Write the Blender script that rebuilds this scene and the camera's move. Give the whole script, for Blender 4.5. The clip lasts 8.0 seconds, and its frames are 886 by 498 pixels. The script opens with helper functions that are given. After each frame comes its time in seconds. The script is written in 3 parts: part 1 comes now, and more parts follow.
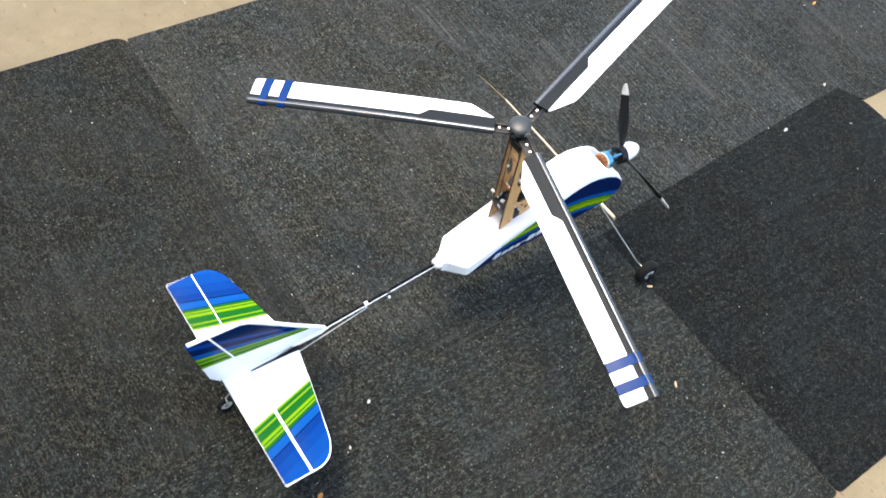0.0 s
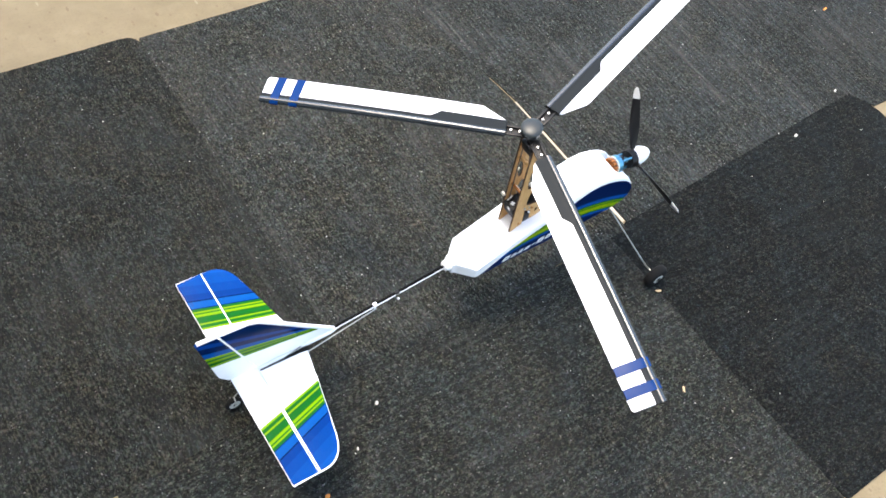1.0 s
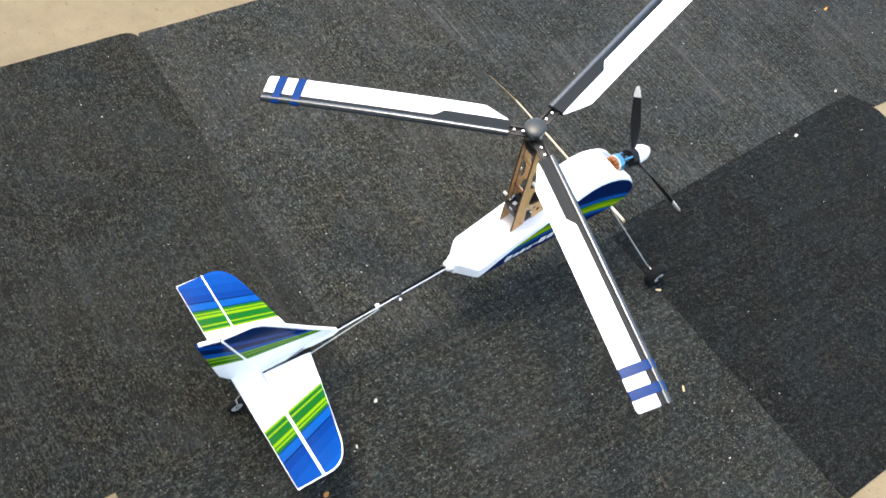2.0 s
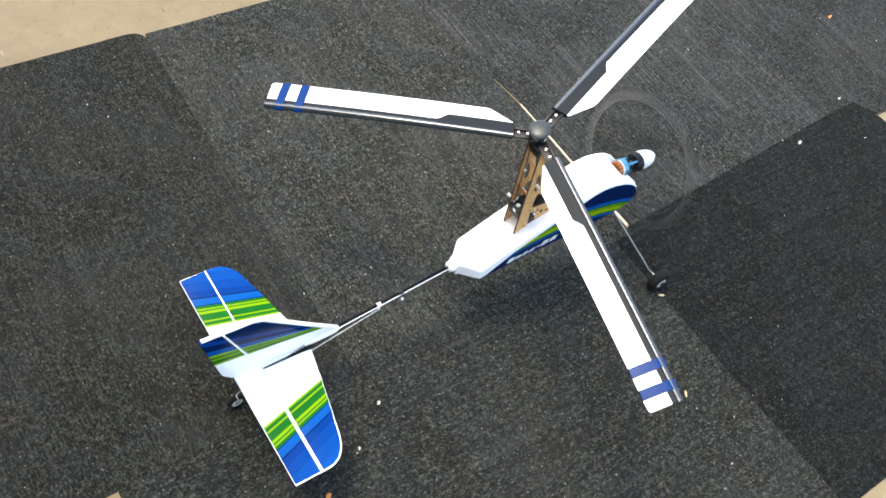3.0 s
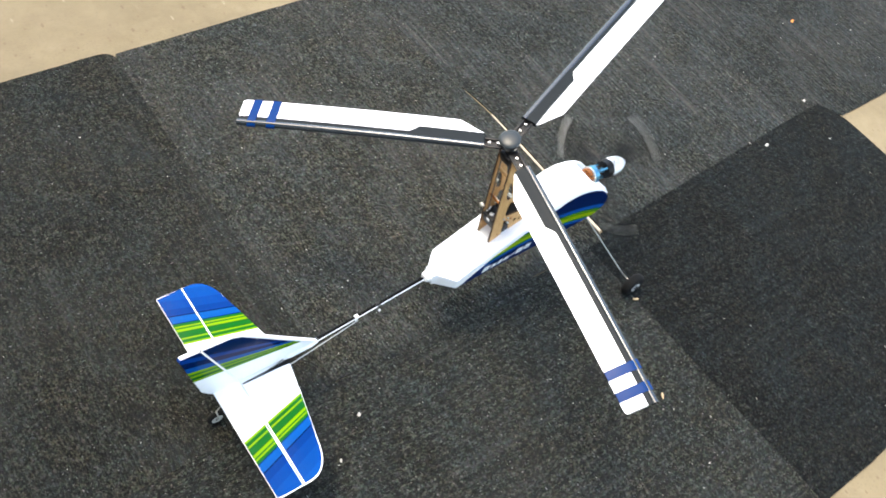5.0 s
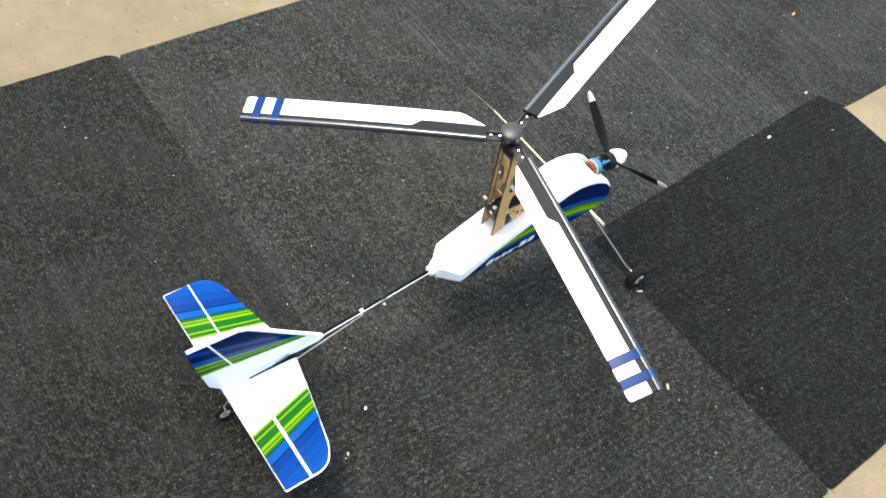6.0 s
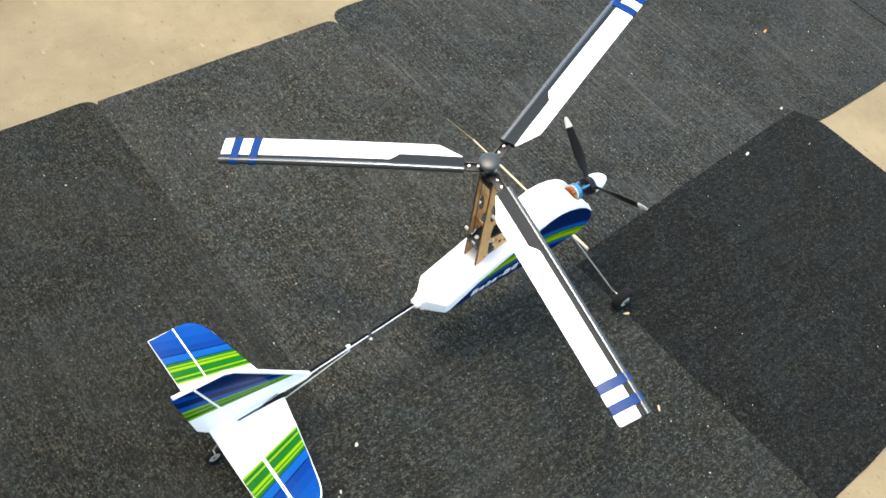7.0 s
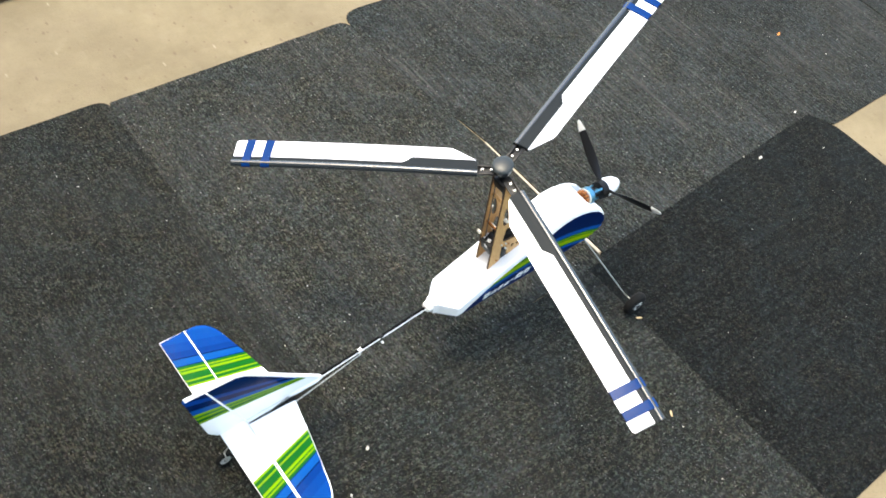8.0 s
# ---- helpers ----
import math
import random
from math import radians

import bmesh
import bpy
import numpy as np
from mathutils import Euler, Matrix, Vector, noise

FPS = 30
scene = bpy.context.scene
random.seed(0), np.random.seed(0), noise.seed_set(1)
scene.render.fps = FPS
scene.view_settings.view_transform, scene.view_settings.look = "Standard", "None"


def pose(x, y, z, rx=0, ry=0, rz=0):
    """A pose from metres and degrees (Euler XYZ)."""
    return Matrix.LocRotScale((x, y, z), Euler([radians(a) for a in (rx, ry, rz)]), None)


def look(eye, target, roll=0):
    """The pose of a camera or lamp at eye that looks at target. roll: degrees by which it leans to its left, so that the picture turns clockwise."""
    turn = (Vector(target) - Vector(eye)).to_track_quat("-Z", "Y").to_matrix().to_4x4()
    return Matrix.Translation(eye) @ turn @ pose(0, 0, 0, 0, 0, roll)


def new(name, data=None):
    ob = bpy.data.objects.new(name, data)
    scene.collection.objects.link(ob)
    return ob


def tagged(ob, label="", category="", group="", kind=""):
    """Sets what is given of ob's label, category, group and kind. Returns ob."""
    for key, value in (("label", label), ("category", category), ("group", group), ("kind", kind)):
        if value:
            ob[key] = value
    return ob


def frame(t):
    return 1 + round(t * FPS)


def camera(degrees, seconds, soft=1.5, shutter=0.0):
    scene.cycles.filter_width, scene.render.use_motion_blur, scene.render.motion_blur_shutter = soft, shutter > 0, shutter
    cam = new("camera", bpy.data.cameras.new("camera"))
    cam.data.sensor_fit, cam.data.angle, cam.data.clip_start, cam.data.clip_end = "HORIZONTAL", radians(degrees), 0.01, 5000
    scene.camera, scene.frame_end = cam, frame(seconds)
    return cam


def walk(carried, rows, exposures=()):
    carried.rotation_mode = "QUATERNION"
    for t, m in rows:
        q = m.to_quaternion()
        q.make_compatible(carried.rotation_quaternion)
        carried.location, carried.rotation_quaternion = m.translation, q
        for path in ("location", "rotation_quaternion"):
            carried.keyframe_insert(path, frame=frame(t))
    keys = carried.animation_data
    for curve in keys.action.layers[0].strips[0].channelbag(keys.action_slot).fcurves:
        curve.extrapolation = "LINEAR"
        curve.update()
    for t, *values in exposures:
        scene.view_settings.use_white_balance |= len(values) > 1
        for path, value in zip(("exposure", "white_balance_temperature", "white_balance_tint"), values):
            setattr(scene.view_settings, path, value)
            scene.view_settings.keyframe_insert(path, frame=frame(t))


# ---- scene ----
cam = camera(52.02, 8.0, soft=1.7, shutter=1.38)
walk(cam, [
    (0.0, pose(-0.7337, -0.5575, 1.3349, 34.909, -9.934, -34.954)),
    (0.5, pose(-0.7388, -0.5529, 1.3329, 35.157, -10.276, -34.691)),
    (1.0, pose(-0.7401, -0.5534, 1.3332, 34.939, -10.037, -34.275)),
    (1.5, pose(-0.7404, -0.5508, 1.3287, 34.753, -10.254, -34.230)),
    (3.0, pose(-0.7510, -0.5478, 1.3277, 34.980, -10.741, -33.633)),
    (3.5, pose(-0.7527, -0.5448, 1.3295, 35.049, -10.968, -33.417)),
    (4.0, pose(-0.7579, -0.5458, 1.3248, 35.092, -10.848, -33.181)),
    (4.5, pose(-0.7663, -0.5488, 1.3337, 35.704, -10.695, -33.192)),
    (5.0, pose(-0.7542, -0.5565, 1.3383, 36.112, -10.903, -35.853)),
    (6.5, pose(-0.7631, -0.5761, 1.3378, 37.148, -9.509, -36.659)),
    (7.0, pose(-0.7502, -0.5742, 1.3443, 38.478, -9.055, -38.729)),
    (7.5, pose(-0.7491, -0.5691, 1.3404, 38.295, -9.052, -38.447)),
    (8.0, pose(-0.7507, -0.5654, 1.3417, 38.439, -8.832, -38.158)),
], [(0.0, 1.80, 7150, 8.5), (3.5, 1.80, 7250, 7), (5.0, 1.80, 7330, 6), (8.0, 1.80, 7500, 4)])

# ---- light: bright soft daylight from high above ----
SUN_AZ, SUN_EL = 128.0, 69.0          # degrees, azimuth from +x towards +y
world = bpy.data.worlds.new("sky")
scene.world = world
world.use_nodes = True
wn = world.node_tree
sky = wn.nodes.new("ShaderNodeTexSky")
sky.sky_type, sky.sun_disc = "NISHITA", False
sky.sun_elevation, sky.sun_rotation = radians(SUN_EL), radians(90 - SUN_AZ)
sky.air_density, sky.dust_density = 1.0, 2.2
wn.links.new(sky.outputs[0], wn.nodes["Background"].inputs[0])
wn.nodes["Background"].inputs[1].default_value = 0.262
sun = new("sun", bpy.data.lights.new("sun", "SUN"))
sun.data.energy, sun.data.angle, sun.data.color = 0.70, radians(12), (1.0, 0.95, 0.87)
sun.matrix_world = look((math.cos(radians(SUN_AZ)) * 5, math.sin(radians(SUN_AZ)) * 5, 5 * math.tan(radians(SUN_EL))), (0, 0, 0))


# ---- materials ----
def mat(name, color, rough=0.5, metal=0.0, spec=0.5, coat=0.0):
    m = bpy.data.materials.new(name)
    m.use_nodes = True
    b = m.node_tree.nodes["Principled BSDF"]
    b.inputs["Base Color"].default_value = (*color, 1)
    b.inputs["Roughness"].default_value = rough
    b.inputs["Metallic"].default_value = metal
    b.inputs["Specular IOR Level"].default_value = spec
    b.inputs["Coat Weight"].default_value = coat
    b.inputs["Coat Roughness"].default_value = 0.15
    return m


class Nodes:
    """Short hand for building node trees."""

    def __init__(self, m):
        self.t, self.n, self.l = m.node_tree, m.node_tree.nodes, m.node_tree.links
        self.b = self.n["Principled BSDF"]

    def add(self, kind, **values):
        node = self.n.new(kind)
        for key, value in values.items():
            node.inputs[key.replace("_", " ")].default_value = value
        return node

    def link(self, a, b):
        self.l.new(a, b)

    def math(self, op, a, b=0.0):
        node = self.n.new("ShaderNodeMath")
        node.operation = op
        for i, v in enumerate((a, b)):
            if isinstance(v, (int, float)):
                node.inputs[i].default_value = v
            else:
                self.l.new(v, node.inputs[i])
        return node.outputs[0]

    def ramp(self, fac, stops, mode="LINEAR"):
        node = self.n.new("ShaderNodeValToRGB")
        node.color_ramp.interpolation = mode
        els = node.color_ramp.elements
        while len(els) < len(stops):
            els.new(0.5)
        for e, (p, c) in zip(els, stops):
            e.position = p
            e.color = (*c, 1) if len(c) == 3 else c
        self.l.new(fac, node.inputs[0])
        return node.outputs[0]

    def coords(self):
        tc = self.n.new("ShaderNodeTexCoord")
        sep = self.n.new("ShaderNodeSeparateXYZ")
        self.l.new(tc.outputs["Object"], sep.inputs[0])
        return tc.outputs["Object"], sep.outputs[0], sep.outputs[1], sep.outputs[2]

    def noise(self, vec, scale, detail=2.0, rough=0.5):
        node = self.add("ShaderNodeTexNoise", Scale=scale, Detail=detail, Roughness=rough)
        self.l.new(vec, node.inputs["Vector"])
        return node.outputs["Fac"]

    def mix(self, fac, a, b, mode="MIX"):
        node = self.n.new("ShaderNodeMix")
        node.data_type, node.blend_type = "RGBA", mode
        for sock, v in ((node.inputs[0], fac), (node.inputs[6], a), (node.inputs[7], b)):
            if isinstance(v, (int, float)):
                sock.default_value = v
            elif isinstance(v, tuple):
                sock.default_value = (*v, 1)
            else:
                self.l.new(v, sock)
        return node.outputs[2]

    def bump(self, height, strength, distance):
        node = self.add("ShaderNodeBump", Strength=strength, Distance=distance)
        self.l.new(height, node.inputs["Height"])
        self.l.new(node.outputs[0], self.b.inputs["Normal"])


def carpet_material(name, tone, dust, contrast=1.0, rib_step=0.0068, rib_shade=0.28, dusty=0.32, streaks=0.33, red=1.0, blue=1.0):
    """Needle-felt mat: ribs along the mat's own y, flecked fibres lying all ways, trodden dusty patches."""
    m = mat(name, (tone,) * 3, 0.95, spec=0.12)
    k = Nodes(m)
    vec, x, y, z = k.coords()

    def fibres(turn, scale, squeeze):
        lay = k.add("ShaderNodeMapping")
        lay.inputs["Rotation"].default_value = (0, 0, radians(turn))
        lay.inputs["Scale"].default_value = (1.0, squeeze, 1.0)
        k.link(vec, lay.inputs["Vector"])
        return k.noise(lay.outputs[0], scale, 2, 0.6)

    one, two, three = fibres(12, 330, 0.55), fibres(75, 300, 0.58), fibres(-48, 250, 0.7)
    coarse = k.noise(vec, 95, 3, 0.6)
    fleck = k.math("MAXIMUM", k.math("MAXIMUM", one, two), three)
    fleck = k.math("ADD", k.math("MULTIPLY", fleck, 0.74), k.math("MULTIPLY", coarse, 0.26))
    patch = k.noise(vec, 4.5, 4, 0.6)
    stain = k.noise(vec, 16, 3, 0.6)
    hue = k.noise(vec, 9, 3, 0.7)
    rib = k.math("SINE", k.math("ADD", k.math("MULTIPLY", x, 2 * math.pi / rib_step), k.math("MULTIPLY", stain, 5.0)))
    rib01 = k.math("ADD", k.math("MULTIPLY", rib, 0.5), 0.5)
    warm, cold = (tone * red, tone, tone * 0.78 * blue), (tone * 0.82 * red, tone, tone * 0.95 * blue)
    base = k.ramp(hue, [(0.36, warm), (0.5, (tone * 0.91 * red, tone, tone * 0.86 * blue)), (0.64, cold)])
    level = k.ramp(fleck, [(0.49, (0.17,) * 3), (0.54, (0.52,) * 3), (0.585, (1.15,) * 3), (0.635, (2.0 * contrast,) * 3), (0.70, (2.9 * contrast,) * 3)])
    c = k.mix(1.0, base, level, "MULTIPLY")
    # Shade in the grooves between ribs is put into the colour.
    c = k.mix(k.math("MULTIPLY", k.ramp(rib01, [(0.1, (1, 1, 1)), (0.7, (0, 0, 0))]), rib_shade), c, (tone * 0.3,) * 3)
    streak = k.add("ShaderNodeMapping")
    streak.inputs["Scale"].default_value = (1.0, 0.045, 1.0)
    k.link(vec, streak.inputs["Vector"])
    lines = k.math("MULTIPLY", k.ramp(k.noise(streak.outputs[0], 175, 2), [(0.5, (0, 0, 0)), (0.72, (1, 1, 1))]), k.ramp(patch, [(0.40, (0, 0, 0)), (0.6, (1, 1, 1))]))
    c = k.mix(k.math("MULTIPLY", lines, streaks), c, tuple(v * 1.7 for v in dust))
    c = k.mix(k.math("MULTIPLY", k.ramp(patch, [(0.42, (0, 0, 0)), (0.72, (1, 1, 1))]), dusty), c, dust)
    c = k.mix(k.math("MULTIPLY", k.ramp(stain, [(0.36, (1, 1, 1)), (0.54, (0, 0, 0))]), 0.30), c, (tone * 0.45,) * 3)
    stray = k.noise(vec, 260, 1, 0.4)
    c = k.mix(k.ramp(stray, [(0.72, (0, 0, 0)), (0.77, (1, 1, 1))]), c, (tone * 6.0, tone * 5.9, tone * 5.4))
    tint = k.add("ShaderNodeTexNoise", Scale=170.0, Detail=2.0)
    k.link(vec, tint.inputs["Vector"])
    c = k.mix(0.30, c, tint.outputs["Color"], "OVERLAY")
    k.link(c, k.b.inputs["Base Color"])
    h = k.math("ADD", fleck, k.math("ADD", k.math("MULTIPLY", coarse, 0.5), k.math("MULTIPLY", rib01, 0.3)))
    k.bump(h, 0.7, 0.002)
    return m


def concrete_material():
    m = mat("concrete", (0.193, 0.149, 0.094), 0.85, spec=0.3)
    k = Nodes(m)
    vec, x, y, z = k.coords()
    big, mid, fine = k.noise(vec, 3.6, 8, 0.68), k.noise(vec, 18, 6, 0.7), k.noise(vec, 220, 2)
    c = k.ramp(big, [(0.3, (0.130, 0.100, 0.052)), (0.68, (0.215, 0.169, 0.097))])
    c = k.mix(k.math("MULTIPLY", k.ramp(mid, [(0.5, (0, 0, 0)), (0.72, (1, 1, 1))]), 0.4), c, (0.159, 0.117, 0.068))
    c = k.mix(k.math("MULTIPLY", k.ramp(fine, [(0.3, (1, 1, 1)), (0.45, (0, 0, 0))]), 0.35), c, (0.126, 0.095, 0.061))
    c = k.mix(k.math("MULTIPLY", k.ramp(k.noise(vec, 26, 4, 0.6), [(0.56, (0, 0, 0)), (0.76, (1, 1, 1))]), 0.3), c, (0.241, 0.194, 0.122))

    def chips(scale, reach, stretch, sparse):
        """Scattered spots with ragged outlines, none in most cells."""
        lay = k.add("ShaderNodeMapping")
        lay.inputs["Scale"].default_value = (1.0, stretch, 1.0)
        lay.inputs["Rotation"].default_value = (0, 0, radians(scale * 3))
        k.link(vec, lay.inputs["Vector"])
        vor = k.add("ShaderNodeTexVoronoi", Scale=scale)
        vor.voronoi_dimensions = "2D"
        k.link(lay.outputs[0], vor.inputs["Vector"])
        ragged = k.math("ADD", vor.outputs["Distance"], k.math("MULTIPLY", k.math("SUBTRACT", k.noise(vec, scale * 12, 2), 0.5), reach * 1.4))
        few = k.n.new("ShaderNodeSeparateColor")
        k.link(vor.outputs["Color"], few.inputs[0])
        return k.math("MULTIPLY", k.ramp(ragged, [(reach * 0.6, (1, 1, 1)), (reach, (0, 0, 0))]), k.math("GREATER_THAN", few.outputs[0], sparse))

    c = k.mix(k.math("MULTIPLY", chips(15.0, 0.050, 0.45, 0.35), 0.6), c, (0.107, 0.069, 0.041))
    c = k.mix(k.math("MULTIPLY", chips(13.0, 0.030, 0.3, 0.4), 0.35), c, (0.416, 0.353, 0.248))
    c = k.mix(k.math("MULTIPLY", chips(37.0, 0.09, 0.6, 0.6), 0.55), c, (0.126, 0.082, 0.047))
    c = k.mix(k.math("MULTIPLY", k.ramp(k.noise(vec, 1.7, 5, 0.65), [(0.42, (1, 1, 1)), (0.56, (0, 0, 0))]), 0.30), c, (0.132, 0.101, 0.062))
    k.link(c, k.b.inputs["Base Color"])
    k.bump(k.math("ADD", mid, k.math("MULTIPLY", fine, 0.4)), 0.35, 0.003)
    return m


DEEP, BRIGHT, GREEN, LIME, WHITE = (0.0, 0.009, 0.052), (0.0, 0.058, 0.24), (0.004, 0.085, 0.010), (0.14, 0.27, 0.003), (0.86, 0.86, 0.86)


def print_material(name, rule, rough=0.11, spec=0.035):
    """Gloss film printed with bands; rule(nodes, x, y, z) gives the band coordinate and its stops."""
    m = mat(name, WHITE, rough, spec=spec)
    k = Nodes(m)
    vec, x, y, z = k.coords()
    s, stops = rule(k, x, y, z)
    # each band holds its colour and runs into the next over a narrow soft edge
    soft = [stops[0]]
    for (_, before), (at, colour) in zip(stops, stops[1:]):
        soft += [(at - 0.003, before), (at + 0.003, colour)]
    c = k.ramp(s, soft)
    speck = k.noise(vec, 60, 4)
    c = k.mix(k.math("MULTIPLY", k.ramp(speck, [(0.55, (0, 0, 0)), (0.75, (1, 1, 1))]), 0.03), c, (0.1, 0.2, 0.3))
    k.link(c, k.b.inputs["Base Color"])
    r = k.math("ADD", k.math("MULTIPLY", speck, 0.06), rough)
    k.link(r, k.b.inputs["Roughness"])
    k.bump(k.noise(vec, 45, 2), 0.04, 0.002)
    return m


def stab_rule(k, x, y, z):
    # bands run nearly along the flow and lie further out at the trailing edge
    ay = k.math("ABSOLUTE", y)
    shift = k.math("MULTIPLY", k.math("ADD", x, 0.438), 0.254)
    s = k.math("SUBTRACT", k.math("ADD", ay, shift), 0.0806)
    fan = k.math("ADD", k.math("MULTIPLY", k.math("ADD", x, 0.378), -1.2), 0.95)
    s = k.math("DIVIDE", s, fan)
    return k.math("ADD", k.math("MULTIPLY", s, 5.0), 0.3), [
        (0.0, WHITE), (0.300, LIME), (0.318, GREEN), (0.345, LIME), (0.358, GREEN), (0.415, LIME), (0.437, GREEN),
        (0.448, LIME), (0.462, GREEN), (0.485, DEEP), (0.492, BRIGHT), (0.552, DEEP), (0.562, (0.0, 0.026, 0.15)), (0.62, (0.0, 0.034, 0.18)), (0.70, (0.0, 0.042, 0.205)), (0.80, (0.0, 0.050, 0.23))]


def fin_rule(k, x, y, z):
    low = k.math("ADD", k.math("MULTIPLY", k.math("ADD", x, 0.34), -0.206), 0.133)
    span = k.math("ADD", k.math("MULTIPLY", k.math("ADD", x, 0.345), -0.135), 0.010)
    s = k.math("DIVIDE", k.math("SUBTRACT", z, low), span)
    return k.math("ADD", k.math("MULTIPLY", s, 0.15), 0.3), [
        (0.0, WHITE), (0.298, LIME), (0.325, GREEN), (0.36, LIME), (0.385, (0.02, 0.12, 0.02)), (0.41, LIME), (0.44, BRIGHT),
        (0.50, DEEP), (0.57, (0.0, 0.03, 0.17)), (0.62, DEEP), (0.9, DEEP)]


def side_rule(k, x, y, z):
    mid = k.math("ADD", k.math("MULTIPLY", k.math("POWER", k.math("ADD", x, -0.085), 2.0), -1.35), 0.180)
    s = k.math("SUBTRACT", z, mid)
    return k.math("ADD", k.math("MULTIPLY", s, 6.0), 0.5), [
        (0.0, DEEP), (0.385, BRIGHT), (0.425, GREEN), (0.442, LIME), (0.468, (0.24, 0.30, 0.003)), (0.495, LIME), (0.515, GREEN), (0.530, LIME), (0.548, GREEN), (0.570, BRIGHT), (0.63, DEEP), (0.9, DEEP)]


CARPET = carpet_material("grey needle felt", 0.0292, (0.041, 0.039, 0.034), streaks=0.4, red=1.06, blue=0.93)
CARPET_FAR = carpet_material("ribbed needle felt", 0.0270, (0.043, 0.041, 0.035), rib_step=0.0102, rib_shade=0.42, streaks=0.5)
CARPET_EAST = carpet_material("ribbed dark needle felt", 0.0225, (0.036, 0.034, 0.029), rib_step=0.0102, rib_shade=0.42, streaks=0.5)
CARPET_NEAR = carpet_material("trodden needle felt", 0.0222, (0.028, 0.027, 0.024), contrast=1.08, rib_step=0.0128, rib_shade=0.46, dusty=0.2, red=1.02, blue=0.95)
# The left mat's darker tone puts the light's fall-off into the colour.
CARPET_LEFT = carpet_material("left-shaded needle felt", 0.0192, (0.027, 0.026, 0.022), red=1.06, blue=0.92)
CARPET_DARK = carpet_material("dark needle felt", 0.0076, (0.0098, 0.0118, 0.0116), contrast=1.6, rib_step=0.0128, dusty=0.12)
CONCRETE = concrete_material()
FOAM = mat("white moulded foam", (0.85, 0.85, 0.84), 0.45)
k = Nodes(FOAM)
vec, _, _, _ = k.coords()
k.bump(k.noise(vec, 700, 2), 0.12, 0.0008)
PLASTIC = mat("white plastic", (0.82, 0.82, 0.8), 0.3)
STAB = print_material("tailplane film", stab_rule)
FIN = print_material("fin film", fin_rule, 0.16)
SIDE = print_material("fuselage side film", side_rule, 0.3)
SKIN = mat("white blade film", (0.86, 0.86, 0.86), 0.3)
BLUE_TAPE = mat("blue tape", (0.0, 0.024, 0.115), 0.16, spec=0.1)
BOOM = mat("glossy carbon boom", (0.004, 0.004, 0.004), 0.2, spec=0.04)
CARBON = mat("black carbon tube", (0.010, 0.015, 0.019), 0.21, spec=1.0)
GREY = mat("dark grey plastic", (0.0120, 0.0155, 0.0175), 0.4, spec=0.07)
CAP = mat("satin grey cap", (0.022, 0.027, 0.028), 0.34, spec=0.32)
BLACK = mat("black plastic", (0.006, 0.006, 0.0065), 0.4, spec=0.22)
RUBBER = mat("black foam rubber", (0.009, 0.009, 0.009), 0.9, spec=0.1)
STEEL = mat("bright steel", (0.6, 0.6, 0.58), 0.3, metal=1.0)
WIRE_DARK = mat("dull steel wire", (0.10, 0.10, 0.095), 0.45, metal=0.6)
WIRE = mat("steel wire", (0.45, 0.44, 0.4), 0.4, metal=0.8)
COPPER = mat("lacquered copper winding", (0.36, 0.125, 0.03), 0.35, metal=0.6)
TIP = mat("scuffed pale blade tip", (0.50, 0.50, 0.48), 0.45)
STATOR = mat("dark copper stator", (0.13, 0.045, 0.015), 0.5, metal=0.4)
HUB = mat("dusty pale plastic", (0.42, 0.41, 0.38), 0.6)
ALUMINIUM = mat("bright aluminium", (0.75, 0.74, 0.70), 0.35, metal=1.0)
ANODIZED = mat("blue anodised aluminium", (0.085, 0.27, 0.40), 0.3, metal=0.8)
TAN = mat("pale wood chip", (0.55, 0.40, 0.22), 0.8)
LEAF = mat("dry orange leaf", (0.45, 0.17, 0.03), 0.8)
PALE = mat("pale lint", (0.40, 0.38, 0.33), 0.9)
NYLON = mat("cream nylon", (0.70, 0.64, 0.52), 0.45)
PLY = mat("birch plywood", (0.5, 0.28, 0.12), 0.6)
k = Nodes(PLY)
vec, _, _, _ = k.coords()
grain = k.add("ShaderNodeMapping")
grain.inputs["Scale"].default_value = (9.0, 1.0, 1.0)
k.link(vec, grain.inputs["Vector"])
k.link(k.ramp(k.noise(grain.outputs[0], 60, 3), [(0.3, (0.44, 0.22, 0.075)), (0.7, (0.64, 0.38, 0.15))]), k.b.inputs["Base Color"])
PLY_EDGE = mat("laser-burnt plywood edge", (0.06, 0.03, 0.015), 0.8)


# ---- mesh helpers ----
def mesh(name, bm, mats, smooth=False):
    bmesh.ops.recalc_face_normals(bm, faces=bm.faces)
    me = bpy.data.meshes.new(name)
    bm.to_mesh(me)
    bm.free()
    for m in mats if isinstance(mats, (list, tuple)) else [mats]:
        me.materials.append(m)
    if smooth:
        me.polygons.foreach_set("use_smooth", [True] * len(me.polygons))
        me.set_sharp_from_angle(angle=radians(38))
    return me


ORIGIN = Vector((0.28, 0, 0))       # where the model stands on its main wheels


def part(name, bm, mats, parent, label="", smooth=True, at=None):
    ob = new(name, mesh(name, bm, mats, smooth))
    ob.parent = parent
    if at is not None:
        ob.matrix_basis = at
    elif parent.type == "EMPTY":
        ob.location = -ORIGIN
    return tagged(ob, label)


